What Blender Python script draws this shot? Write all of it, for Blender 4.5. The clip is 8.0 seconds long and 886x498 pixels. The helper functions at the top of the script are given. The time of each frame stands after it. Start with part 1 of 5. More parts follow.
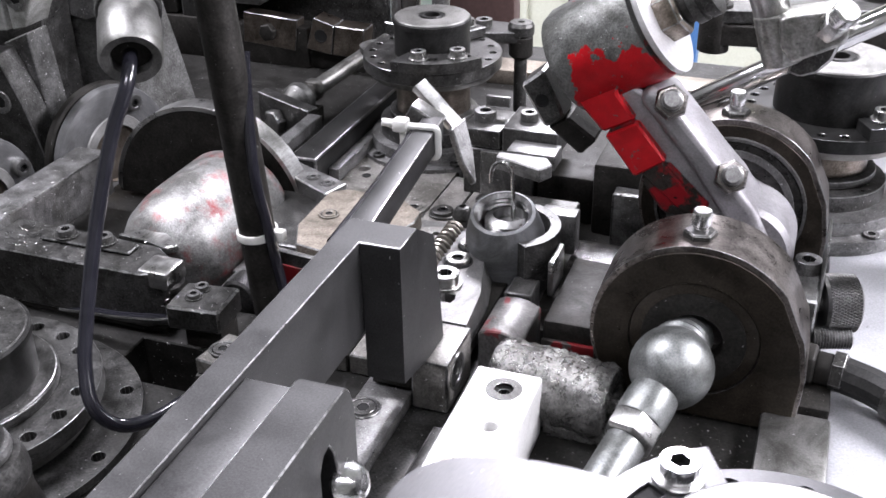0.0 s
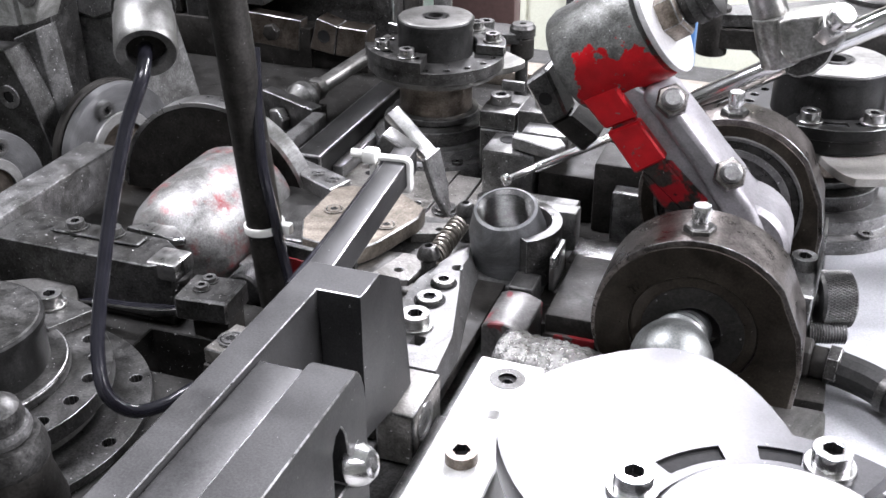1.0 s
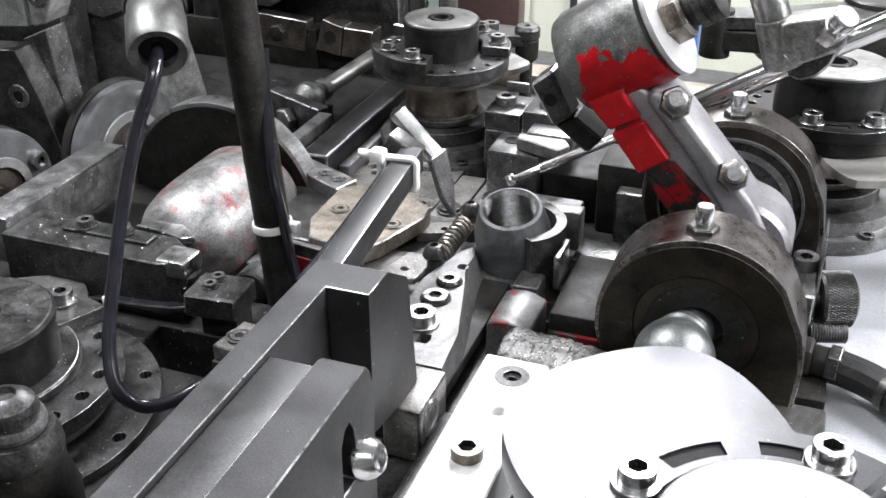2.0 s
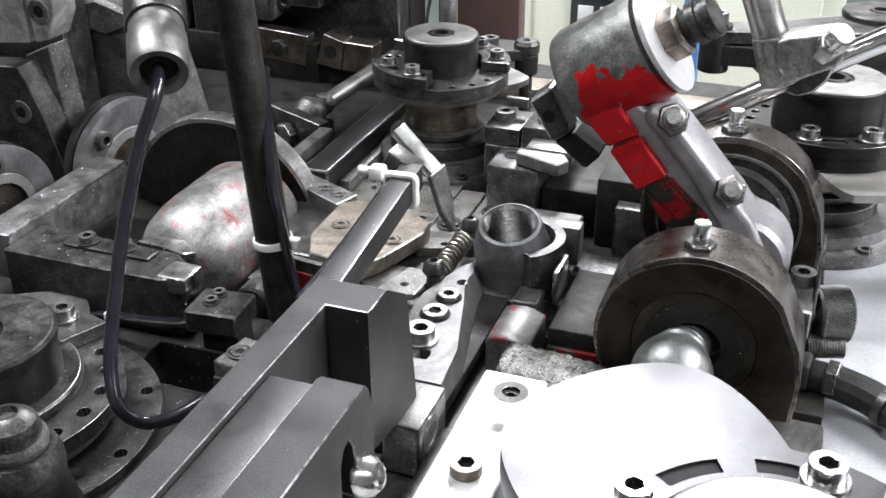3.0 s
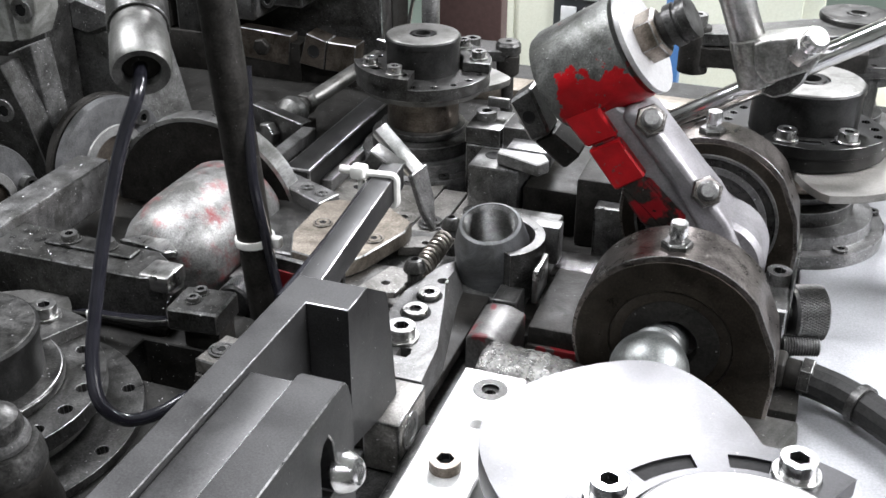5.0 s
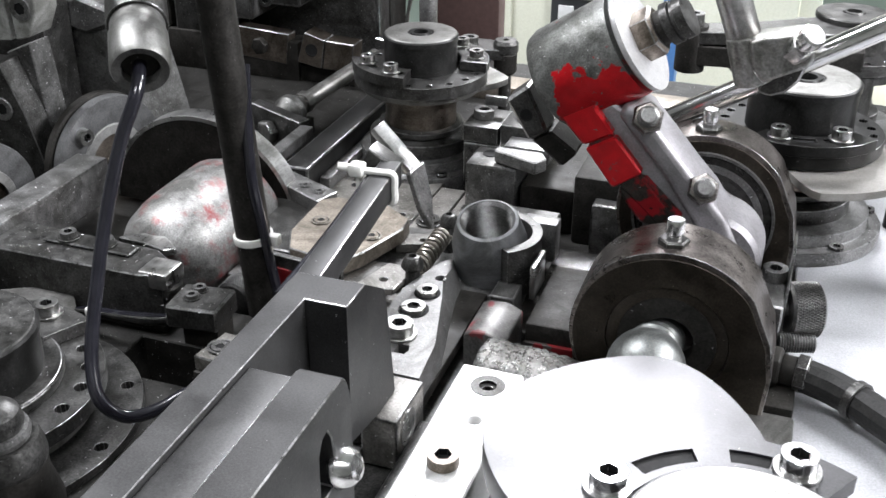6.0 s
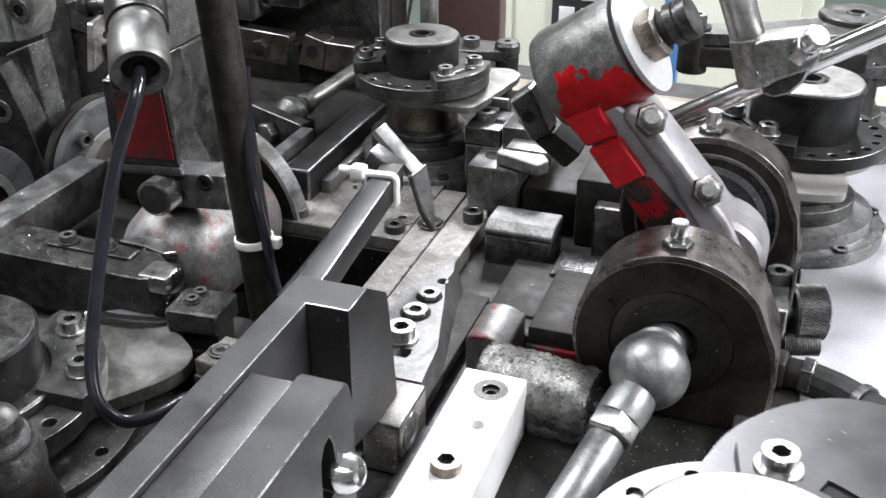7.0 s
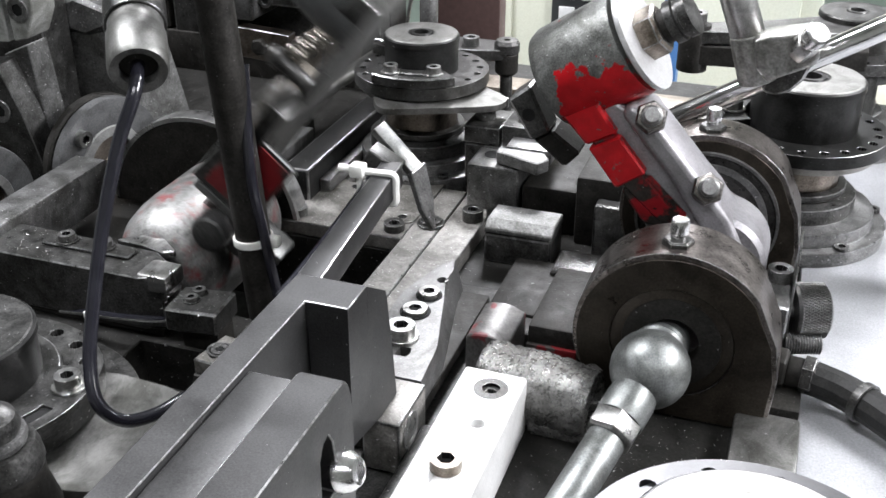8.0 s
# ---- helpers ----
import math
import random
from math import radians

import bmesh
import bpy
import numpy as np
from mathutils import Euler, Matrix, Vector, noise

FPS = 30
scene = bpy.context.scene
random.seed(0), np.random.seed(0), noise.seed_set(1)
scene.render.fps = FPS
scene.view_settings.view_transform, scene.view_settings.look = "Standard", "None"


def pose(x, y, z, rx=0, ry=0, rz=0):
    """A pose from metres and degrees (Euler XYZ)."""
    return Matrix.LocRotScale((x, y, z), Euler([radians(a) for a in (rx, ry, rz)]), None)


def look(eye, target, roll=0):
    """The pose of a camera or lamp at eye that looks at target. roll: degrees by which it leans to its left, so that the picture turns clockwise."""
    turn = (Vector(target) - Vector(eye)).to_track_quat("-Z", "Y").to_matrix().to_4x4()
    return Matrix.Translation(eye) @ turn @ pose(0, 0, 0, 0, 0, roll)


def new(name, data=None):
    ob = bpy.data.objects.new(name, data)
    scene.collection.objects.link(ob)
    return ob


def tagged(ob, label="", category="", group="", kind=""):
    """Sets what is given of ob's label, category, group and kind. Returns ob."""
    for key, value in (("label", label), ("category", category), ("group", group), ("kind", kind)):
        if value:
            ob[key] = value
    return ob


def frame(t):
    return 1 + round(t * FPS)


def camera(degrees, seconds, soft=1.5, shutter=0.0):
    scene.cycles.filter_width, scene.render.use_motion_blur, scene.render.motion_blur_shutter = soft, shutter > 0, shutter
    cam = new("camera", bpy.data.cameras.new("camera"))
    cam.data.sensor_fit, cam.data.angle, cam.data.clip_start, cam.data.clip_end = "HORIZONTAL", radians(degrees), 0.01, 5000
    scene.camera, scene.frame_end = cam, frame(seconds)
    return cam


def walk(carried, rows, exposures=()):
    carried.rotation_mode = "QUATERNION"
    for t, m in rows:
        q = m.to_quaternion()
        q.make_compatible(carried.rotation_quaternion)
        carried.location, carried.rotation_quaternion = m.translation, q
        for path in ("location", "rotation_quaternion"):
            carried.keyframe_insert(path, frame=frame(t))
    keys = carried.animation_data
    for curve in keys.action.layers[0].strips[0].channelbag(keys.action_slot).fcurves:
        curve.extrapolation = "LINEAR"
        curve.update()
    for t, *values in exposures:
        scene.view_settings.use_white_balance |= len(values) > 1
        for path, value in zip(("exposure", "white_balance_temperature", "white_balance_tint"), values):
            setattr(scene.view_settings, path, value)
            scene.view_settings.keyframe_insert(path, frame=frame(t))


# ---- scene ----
from mathutils.geometry import tessellate_polygon

# ---- camera ----
cam = camera(45.0, 8.0, soft=1.6, shutter=0.5)
PATH = [
    (0, (0.001, 0.022, 0.3), (-0.609, 1.661, -0.669), -0.9),
    (0.5, (0.0, 0.012, 0.303), (-0.599, 1.661, -0.656), -0.4),
    (1, (0.0, 0.009, 0.3), (-0.6, 1.658, -0.66), -0.2),
    (2.5, (0.001, 0.001, 0.305), (-0.603, 1.651, -0.649), -0.0),
    (3, (0.002, 0.002, 0.307), (-0.608, 1.656, -0.637), -0.2),
    (3.5, (0.0, 0.002, 0.307), (-0.607, 1.656, -0.639), -0.1),
    (4, (0.002, 0.001, 0.309), (-0.59, 1.662, -0.635), 0.2),
    (4.5, (0.004, 0.0, 0.309), (-0.581, 1.663, -0.635), 0.3),
    (6, (0.006, -0.004, 0.309), (-0.572, 1.661, -0.636), 0.4),
    (6.5, (0.004, -0.003, 0.309), (-0.573, 1.663, -0.635), 0.3),
    (7, (0.004, -0.001, 0.308), (-0.575, 1.665, -0.635), 0.3),
    (7.5, (0.003, -0.001, 0.308), (-0.573, 1.666, -0.635), 0.4),
    (8, (0.004, 0.0, 0.306), (-0.576, 1.667, -0.635), 0.2),
]
walk(cam, [(t, look(eye, target, roll)) for t, eye, target, roll in PATH],
     exposures=[(0, 0.54, 6350, 20), (0.5, 0.62, 6350, 20), (1, 0.64, 6350, 18), (2.5, 0.37, 6450, 13), (6, 0.34, 6450, 13), (8, 0.38, 6450, 13)])

# ---- light: a hall lamp overhead, an unseen work lamp at the right, unseen added fills ----
world = bpy.data.worlds.new("hall_air")
world.use_nodes = True
world.node_tree.nodes["Background"].inputs[0].default_value = (0.75, 0.85, 1.0, 1)
world.node_tree.nodes["Background"].inputs[1].default_value = 0.1
scene.world = world


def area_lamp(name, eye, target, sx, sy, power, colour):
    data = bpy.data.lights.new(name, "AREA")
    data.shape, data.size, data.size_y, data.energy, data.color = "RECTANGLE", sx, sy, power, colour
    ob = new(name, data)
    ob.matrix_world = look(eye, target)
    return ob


area_lamp("hall_lamp", (-0.42, 2.5, 1.75), (-0.10, 0.40, 0.0), 0.6, 0.5, 78, (0.95, 0.97, 1.0))
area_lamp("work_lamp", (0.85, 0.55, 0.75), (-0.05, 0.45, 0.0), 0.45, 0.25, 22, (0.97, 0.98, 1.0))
# Added unseen fills: one lifts the left side, one the front faces.
area_lamp("hall_fill_side", (-1.5, 0.5, 2.2), (-0.3, 0.5, 0.0), 0.3, 1.6, 98, (0.95, 0.97, 1.0))
area_lamp("hall_fill_front", (0.2, -1.2, 2.2), (-0.1, 0.5, 0.0), 1.4, 0.3, 26, (0.95, 0.97, 1.0))
# Added unseen fill for the far right and the hall beyond.
area_lamp("hall_fill_far", (2.6, 2.6, 2.3), (0.3, 1.7, -0.3), 0.4, 1.2, 110, (0.95, 0.98, 1.0))


# ---- materials ----
def ramp(nt, fac, stops):
    n = nt.nodes.new("ShaderNodeValToRGB")
    els = n.color_ramp.elements
    els[0].position, els[0].color = stops[0][0], (*stops[0][1], 1)
    els[1].position, els[1].color = stops[-1][0], (*stops[-1][1], 1)
    for p, c in stops[1:-1]:
        els.new(p).color = (*c, 1)
    nt.links.new(fac, n.inputs[0])
    return n.outputs[0]


def noise_node(nt, coord, scale, detail=5.0, rough=0.6):
    n = nt.nodes.new("ShaderNodeTexNoise")
    n.inputs["Scale"].default_value, n.inputs["Detail"].default_value, n.inputs["Roughness"].default_value = scale, detail, rough
    nt.links.new(coord, n.inputs["Vector"])
    return n.outputs["Fac"]


def surface(name, dark, light, rough=(0.3, 0.5), metal=1.0, patch=60.0, grain=900.0, bump=0.15, specks=None, coat=0.0, brushed=0.0, stain=None):
    """A surface of two tones in patches, with fine grain, uneven gloss and, if asked, pale specks."""
    mat = bpy.data.materials.new(name)
    mat.use_nodes = True
    nt = mat.node_tree
    bsdf = nt.nodes["Principled BSDF"]
    coord = nt.nodes.new("ShaderNodeTexCoord").outputs["Object"]
    if brushed:
        mp = nt.nodes.new("ShaderNodeMapping")
        mp.inputs["Scale"].default_value = (1.0, brushed, 1.0)
        nt.links.new(coord, mp.inputs["Vector"])
        gcoord = mp.outputs[0]
    else:
        gcoord = coord
    big, fine = noise_node(nt, coord, patch * 1.8, 9.0, 0.68), noise_node(nt, gcoord, grain, 3.0)
    mix = nt.nodes.new("ShaderNodeMath")
    mix.operation, mix.inputs[1].default_value = "MULTIPLY_ADD", 0.55
    nt.links.new(fine, mix.inputs[0])
    scaled = nt.nodes.new("ShaderNodeMath")
    scaled.operation, scaled.inputs[1].default_value = "MULTIPLY", 0.5
    nt.links.new(big, scaled.inputs[0])
    nt.links.new(scaled.outputs[0], mix.inputs[2])
    colour = ramp(nt, mix.outputs[0], [(0.36, dark), (0.68, light)])
    stain = (0.5 if metal > 0.2 else 0.0) if stain is None else stain
    if stain:
        blot = noise_node(nt, coord, 34.0, 10.0, 0.72)
        blot.node.inputs["Distortion"].default_value = 0.6
        oil = ramp(nt, blot, [(0.40, (1 - stain, 1 - stain, 1 - stain * 1.04)), (0.56, (1, 1, 1))])
        mul = nt.nodes.new("ShaderNodeMix")
        mul.data_type, mul.blend_type = "RGBA", "MULTIPLY"
        mul.inputs[0].default_value = 1.0
        nt.links.new(colour, mul.inputs[6])
        nt.links.new(oil, mul.inputs[7])
        colour = mul.outputs[2]
    if specks:
        at, tone = specks
        sp = ramp(nt, noise_node(nt, coord, 650.0, 2.0, 0.5), [(at, (0, 0, 0)), (at + 0.04, (1, 1, 1))])
        mx = nt.nodes.new("ShaderNodeMix")
        mx.data_type = "RGBA"
        nt.links.new(sp, mx.inputs[0])
        nt.links.new(colour, mx.inputs[6])
        mx.inputs[7].default_value = (*tone, 1)
        colour = mx.outputs[2]
    nt.links.new(colour, bsdf.inputs["Base Color"])
    gloss = nt.nodes.new("ShaderNodeMapRange")
    gloss.inputs[1].default_value, gloss.inputs[2].default_value = 0.3, 0.7
    gloss.inputs[3].default_value, gloss.inputs[4].default_value = rough
    nt.links.new(big, gloss.inputs[0])
    nt.links.new(gloss.outputs[0], bsdf.inputs["Roughness"])
    bsdf.inputs["Metallic"].default_value = metal
    bsdf.inputs["Coat Weight"].default_value = coat
    bsdf.inputs["Coat Roughness"].default_value = 0.2
    if bump:
        b = nt.nodes.new("ShaderNodeBump")
        b.inputs["Strength"].default_value, b.inputs["Distance"].default_value = bump, 0.0006
        nt.links.new(mix.outputs[0], b.inputs["Height"])
        nt.links.new(b.outputs[0], bsdf.inputs["Normal"])
    return mat


def chipped(name, paint, bare, worn, scale=55.0, centre=None, reach=0.0, soft=0.02):
    """Paint that has chipped off in patches down to bare cast metal."""
    # Pale specks in the bare metal paint in its sparkle.
    mat = surface(name, tuple(c * 0.35 for c in bare), bare, (0.3, 0.55), 0.6, 90.0, 1000.0, 0.5, (0.73, (0.55, 0.55, 0.55)))
    nt = mat.node_tree
    bsdf = nt.nodes["Principled BSDF"]
    coord = nt.nodes.new("ShaderNodeTexCoord").outputs["Object"]
    metal_colour = bsdf.inputs["Base Color"].links[0].from_socket
    chips = noise_node(nt, coord, scale, 9.0, 0.62)
    if centre:
        gap = nt.nodes.new("ShaderNodeVectorMath")
        gap.operation = "DISTANCE"
        gap.inputs[1].default_value = centre
        nt.links.new(coord, gap.inputs[0])
        fall = nt.nodes.new("ShaderNodeMapRange")
        fall.inputs[1].default_value, fall.inputs[2].default_value = reach * 0.6, reach * 1.4
        fall.inputs[3].default_value, fall.inputs[4].default_value = 0.16, -0.22
        nt.links.new(gap.outputs["Value"], fall.inputs[0])
        add = nt.nodes.new("ShaderNodeMath")
        nt.links.new(fall.outputs[0], add.inputs[0])
        nt.links.new(chips, add.inputs[1])
        chips = add.outputs[0]
    small = nt.nodes.new("ShaderNodeMapRange")
    small.inputs[1].default_value, small.inputs[2].default_value = 0.66, 0.72
    small.inputs[3].default_value, small.inputs[4].default_value = 0.0, -0.4
    nt.links.new(noise_node(nt, coord, 260.0, 3.0), small.inputs[0])
    worn_small = nt.nodes.new("ShaderNodeMath")
    nt.links.new(chips, worn_small.inputs[0])
    nt.links.new(small.outputs[0], worn_small.inputs[1])
    chips = worn_small.outputs[0]
    mask = ramp(nt, chips, [(worn, (0, 0, 0)), (worn + soft, (1, 1, 1))])
    tone = ramp(nt, noise_node(nt, coord, 140.0), [(0.35, tuple(c * 0.7 for c in paint)), (0.65, paint)])
    mx = nt.nodes.new("ShaderNodeMix")
    mx.data_type = "RGBA"
    nt.links.new(mask, mx.inputs[0])
    nt.links.new(metal_colour, mx.inputs[6])
    nt.links.new(tone, mx.inputs[7])
    nt.links.new(mx.outputs[2], bsdf.inputs["Base Color"])
    inv = nt.nodes.new("ShaderNodeMapRange")
    inv.inputs[3].default_value, inv.inputs[4].default_value = 0.6, 0.0
    nt.links.new(mask, inv.inputs[0])
    nt.links.new(inv.outputs[0], bsdf.inputs["Metallic"])
    return mat


STEEL = surface("oiled_tool_steel", (0.085, 0.085, 0.084), (0.29, 0.289, 0.286), (0.28, 0.5), 0.75, 60, 1000, 0.22, (0.70, (0.6, 0.6, 0.6)), stain=0.55)
DARK = surface("blackened_steel", (0.018, 0.018, 0.0178), (0.118, 0.117, 0.113), (0.26, 0.5), 0.7, 65, 900, 0.25, (0.71, (0.42, 0.42, 0.42)), stain=0.55)
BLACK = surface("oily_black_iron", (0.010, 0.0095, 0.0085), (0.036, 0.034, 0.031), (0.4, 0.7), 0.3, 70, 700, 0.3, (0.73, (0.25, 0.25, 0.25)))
GROUND = surface("ground_steel", (0.36, 0.36, 0.36), (0.62, 0.62, 0.61), (0.22, 0.42), 1.0, 40, 1400, 0.08, None, 0.0, 0.1)
BRIGHT = surface("bright_zinc_steel", (0.55, 0.55, 0.55), (0.8, 0.8, 0.8), (0.16, 0.3), 1.0, 120, 1500, 0.05, stain=0.12)
PALE = surface("pale_ground_plate", (0.62, 0.62, 0.61), (0.80, 0.80, 0.79), (0.34, 0.46), 0.3, 60, 900, 0.1, stain=0.12)
WHITE_CAM = surface("satin_cam_steel", (0.052, 0.052, 0.0535), (0.078, 0.078, 0.080), (0.31, 0.41), 0.85, 30, 1300, 0.09, (0.735, (0.30, 0.29, 0.27)), stain=0.14)
TAN = surface("stained_plate_steel", (0.135, 0.112, 0.088), (0.34, 0.305, 0.26), (0.35, 0.55), 0.75, 70, 800, 0.15)
BED = surface("machine_bed_iron", (0.007, 0.007, 0.0063), (0.030, 0.029, 0.027), (0.4, 0.7), 0.3, 40, 600, 0.25, (0.7, (0.4, 0.4, 0.4)))
PLATE = surface("worn_bed_plate", (0.11, 0.105, 0.097), (0.30, 0.290, 0.273), (0.38, 0.58), 0.35, 60, 800, 0.3, (0.7, (0.65, 0.65, 0.65)), stain=0.6)
SIDE_PLATE = surface("pale_side_plate", (0.19, 0.194, 0.202), (0.32, 0.324, 0.336), (0.4, 0.6), 0.2, 18, 900, 0.1, (0.73, (0.2, 0.2, 0.2)))
BROWN = surface("browned_steel", (0.13, 0.105, 0.085), (0.33, 0.29, 0.25), (0.25, 0.45), 0.95, 35, 900, 0.1)
CAST = surface("cast_steel", (0.20, 0.193, 0.203), (0.34, 0.332, 0.345), (0.40, 0.56), 0.6, 60, 900, 0.35, stain=0.25)
GREASY = surface("greasy_scarred_steel", (0.075, 0.075, 0.072), (0.27, 0.267, 0.258), (0.16, 0.42), 0.8, 210, 800, 1.0, stain=0.3)
RING = surface("grey_phosphated_steel", (0.13, 0.135, 0.14), (0.20, 0.205, 0.21), (0.45, 0.6), 0.4, 60, 1200, 0.1)
THREAD = surface("cut_thread_steel", (0.3, 0.3, 0.3), (0.55, 0.55, 0.55), (0.25, 0.4), 1.0, 200, 1500, 0.1)
CHROME = surface("chromed_rod", (0.62, 0.62, 0.62), (0.8, 0.8, 0.8), (0.1, 0.2), 1.0, 60, 1500, 0.03, stain=0.12)
BALL = surface("worn_ball_steel", (0.13, 0.14, 0.138), (0.30, 0.31, 0.305), (0.36, 0.52), 0.8, 60, 1200, 0.08)
NYLON = surface("white_nylon", (0.68, 0.68, 0.64), (0.8, 0.8, 0.77), (0.4, 0.55), 0.0, 150, 900, 0.05)
RUBBER = surface("black_cable_sheath", (0.006, 0.006, 0.009), (0.015, 0.015, 0.02), (0.14, 0.24), 0.0, 80, 900, 0.03, None, 0.2)
HOSE = surface("black_hose", (0.006, 0.006, 0.006), (0.022, 0.022, 0.021), (0.35, 0.6), 0.0, 90, 800, 0.3)
SPRING = surface("spring_wire", (0.3, 0.27, 0.24), (0.5, 0.47, 0.43), (0.25, 0.4), 1.0, 120, 900, 0.05)
# Black for recesses: the shade inside holes and slots put into colour.
RECESS_SHADE = surface("recess_shade_black", (0.004, 0.004, 0.004), (0.012, 0.012, 0.012), (0.6, 0.8), 0.0, 90, 900, 0.05)
KNURL = surface("knurled_steel", (0.07, 0.07, 0.07), (0.18, 0.18, 0.178), (0.35, 0.5), 0.95, 90, 900, 0.1)
RED_HEAD = chipped("chipped_red_head", (0.42, 0.006, 0.010), (0.23, 0.235, 0.225), 0.47, 62.0, (-0.0400, -0.027, 0.083), 0.030)
RED_CHEEK = chipped("chipped_red_cheek", (0.42, 0.006, 0.010), (0.20, 0.20, 0.19), 0.37, 60.0)
RED_LOW = chipped("dirty_red_cheek", (0.20, 0.006, 0.010), (0.055, 0.05, 0.045), 0.47, 70.0, None, 0.0, 0.06)
RED_FAINT = chipped("rubbed_red_paint", (0.20, 0.020, 0.022), (0.38, 0.378, 0.37), 0.52, 75.0, None, 0.0, 0.16)
RED_BLOCK = chipped("red_painted_block", (0.12, 0.008, 0.010), (0.12, 0.115, 0.11), 0.47, 60.0)
RED_SIDE = chipped("worn_red_underside", (0.17, 0.008, 0.011), (0.09, 0.086, 0.08), 0.40, 45.0, None, 0.0, 0.10)
RED_TRACE = chipped("red_paint_traces", (0.16, 0.03, 0.035), (0.24, 0.235, 0.23), 0.60, 80.0)
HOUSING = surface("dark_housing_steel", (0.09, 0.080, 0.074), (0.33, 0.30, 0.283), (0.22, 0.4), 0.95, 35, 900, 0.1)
EDGE = surface("worn_bright_edge", (0.12, 0.12, 0.12), (0.48, 0.48, 0.48), (0.25, 0.4), 1.0, 120, 900, 0.1)
BAR = surface("matt_oiled_bar", (0.028, 0.028, 0.0285), (0.068, 0.068, 0.068), (0.40, 0.56), 0.7, 26, 1300, 0.10, (0.755, (0.5, 0.5, 0.5)), stain=0.2)
WASHER_WHITE = surface("bright_turned_face", (0.40, 0.40, 0.40), (0.58, 0.58, 0.58), (0.3, 0.4), 0.5, 90, 900, 0.08, stain=0.12)
SENSOR = surface("sensor_steel", (0.16, 0.16, 0.155), (0.29, 0.29, 0.28), (0.38, 0.5), 0.85, 60, 1200, 0.08)
GREASE = surface("wet_black_grease", (0.006, 0.006, 0.006), (0.05, 0.048, 0.045), (0.08, 0.3), 0.3, 110, 500, 1.0, (0.72, (0.4, 0.4, 0.4)))
CAM_LIGHT = surface("pale_cam_steel", (0.20, 0.192, 0.178), (0.33, 0.32, 0.30), (0.3, 0.42), 0.5, 50, 1100, 0.08, stain=0.12)
HUB_FACE = surface("dirty_pale_hub_face", (0.16, 0.152, 0.136), (0.44, 0.44, 0.424), (0.35, 0.5), 0.4, 70, 700, 0.3, (0.72, (0.1, 0.1, 0.09)))
BLACK_CAM = surface("black_cam_steel", (0.010, 0.010, 0.010), (0.032, 0.032, 0.031), (0.28, 0.45), 0.4, 40, 1000, 0.1, (0.75, (0.3, 0.3, 0.3)))
# The housing front's brown, darkened to paint in the shade of its unlit side.
SHADED_FACE = surface("shaded_brown_face", (0.016, 0.013, 0.010), (0.055, 0.045, 0.034), (0.25, 0.5), 0.6, 45, 900, 0.15, (0.74, (0.3, 0.28, 0.25)))
SCRATCHED = surface("scratched_clamp_steel", (0.22, 0.22, 0.215), (0.52, 0.515, 0.50), (0.25, 0.45), 0.95, 110, 700, 0.5, None, 0.0, 0.12)
for m_ in (BLACK, BLACK_CAM, BED, RED_BLOCK, RECESS_SHADE, RED_HEAD, RED_CHEEK, RED_LOW, HOSE):
    m_.node_tree.nodes["Principled BSDF"].inputs["Specular IOR Level"].default_value = 0.2
WORN = (STEEL, BLACK_CAM, BAR, DARK, PLATE, HOUSING, BROWN, TAN)
CREAM = surface("cream_cabinet_paint", (0.60, 0.60, 0.50), (0.70, 0.70, 0.60), (0.4, 0.5), 0.0, 4, 300, 0.02)
KEYPAD = surface("black_keypad_plastic", (0.02, 0.02, 0.022), (0.04, 0.04, 0.045), (0.4, 0.5), 0.0, 50, 500, 0.02)
KEYCAP = surface("white_keycap", (0.6, 0.6, 0.6), (0.7, 0.7, 0.7), (0.4, 0.5), 0.0, 50, 500, 0.02)
BLUE = surface("blue_machine_paint", (0.05, 0.13, 0.32), (0.08, 0.2, 0.42), (0.4, 0.5), 0.0, 6, 300, 0.03)
AQUA = surface("pale_blue_plastic", (0.2, 0.5, 0.62), (0.3, 0.6, 0.7), (0.4, 0.5), 0.0, 6, 300, 0.02)
YELLOW = surface("yellow_green_paint", (0.5, 0.52, 0.04), (0.62, 0.64, 0.08), (0.4, 0.5), 0.0, 6, 300, 0.02)
FLOOR = surface("painted_hall_floor", (0.28, 0.36, 0.31), (0.36, 0.44, 0.38), (0.4, 0.6), 0.0, 2, 90, 0.05)
WALL = surface("hall_wall_paint", (0.20, 0.20, 0.19), (0.28, 0.28, 0.26), (0.6, 0.8), 0.0, 1.5, 60, 0.05)
MAROON = surface("maroon_painted_panel", (0.06, 0.035, 0.032), (0.10, 0.06, 0.055), (0.5, 0.6), 0.0, 6, 200, 0.05)

# ---- mesh helpers ----
ORIGIN = {}


def finish(bm, bevel=0.0, segments=2, angle=32.0):
    bmesh.ops.remove_doubles(bm, verts=bm.verts, dist=1e-6)
    bmesh.ops.recalc_face_normals(bm, faces=bm.faces)
    if bevel:
        edges = [e for e in bm.edges if len(e.link_faces) == 2 and e.calc_face_angle(0) > radians(angle)]
        bmesh.ops.bevel(bm, geom=edges, offset=bevel, segments=segments, profile=0.5, affect="EDGES", clamp_overlap=True, material=1)
    for f in bm.faces:
        f.smooth = True
    for e in bm.edges:
        if len(e.link_faces) == 2 and e.calc_face_angle(0) > radians(28):
            e.smooth = False
    return bm


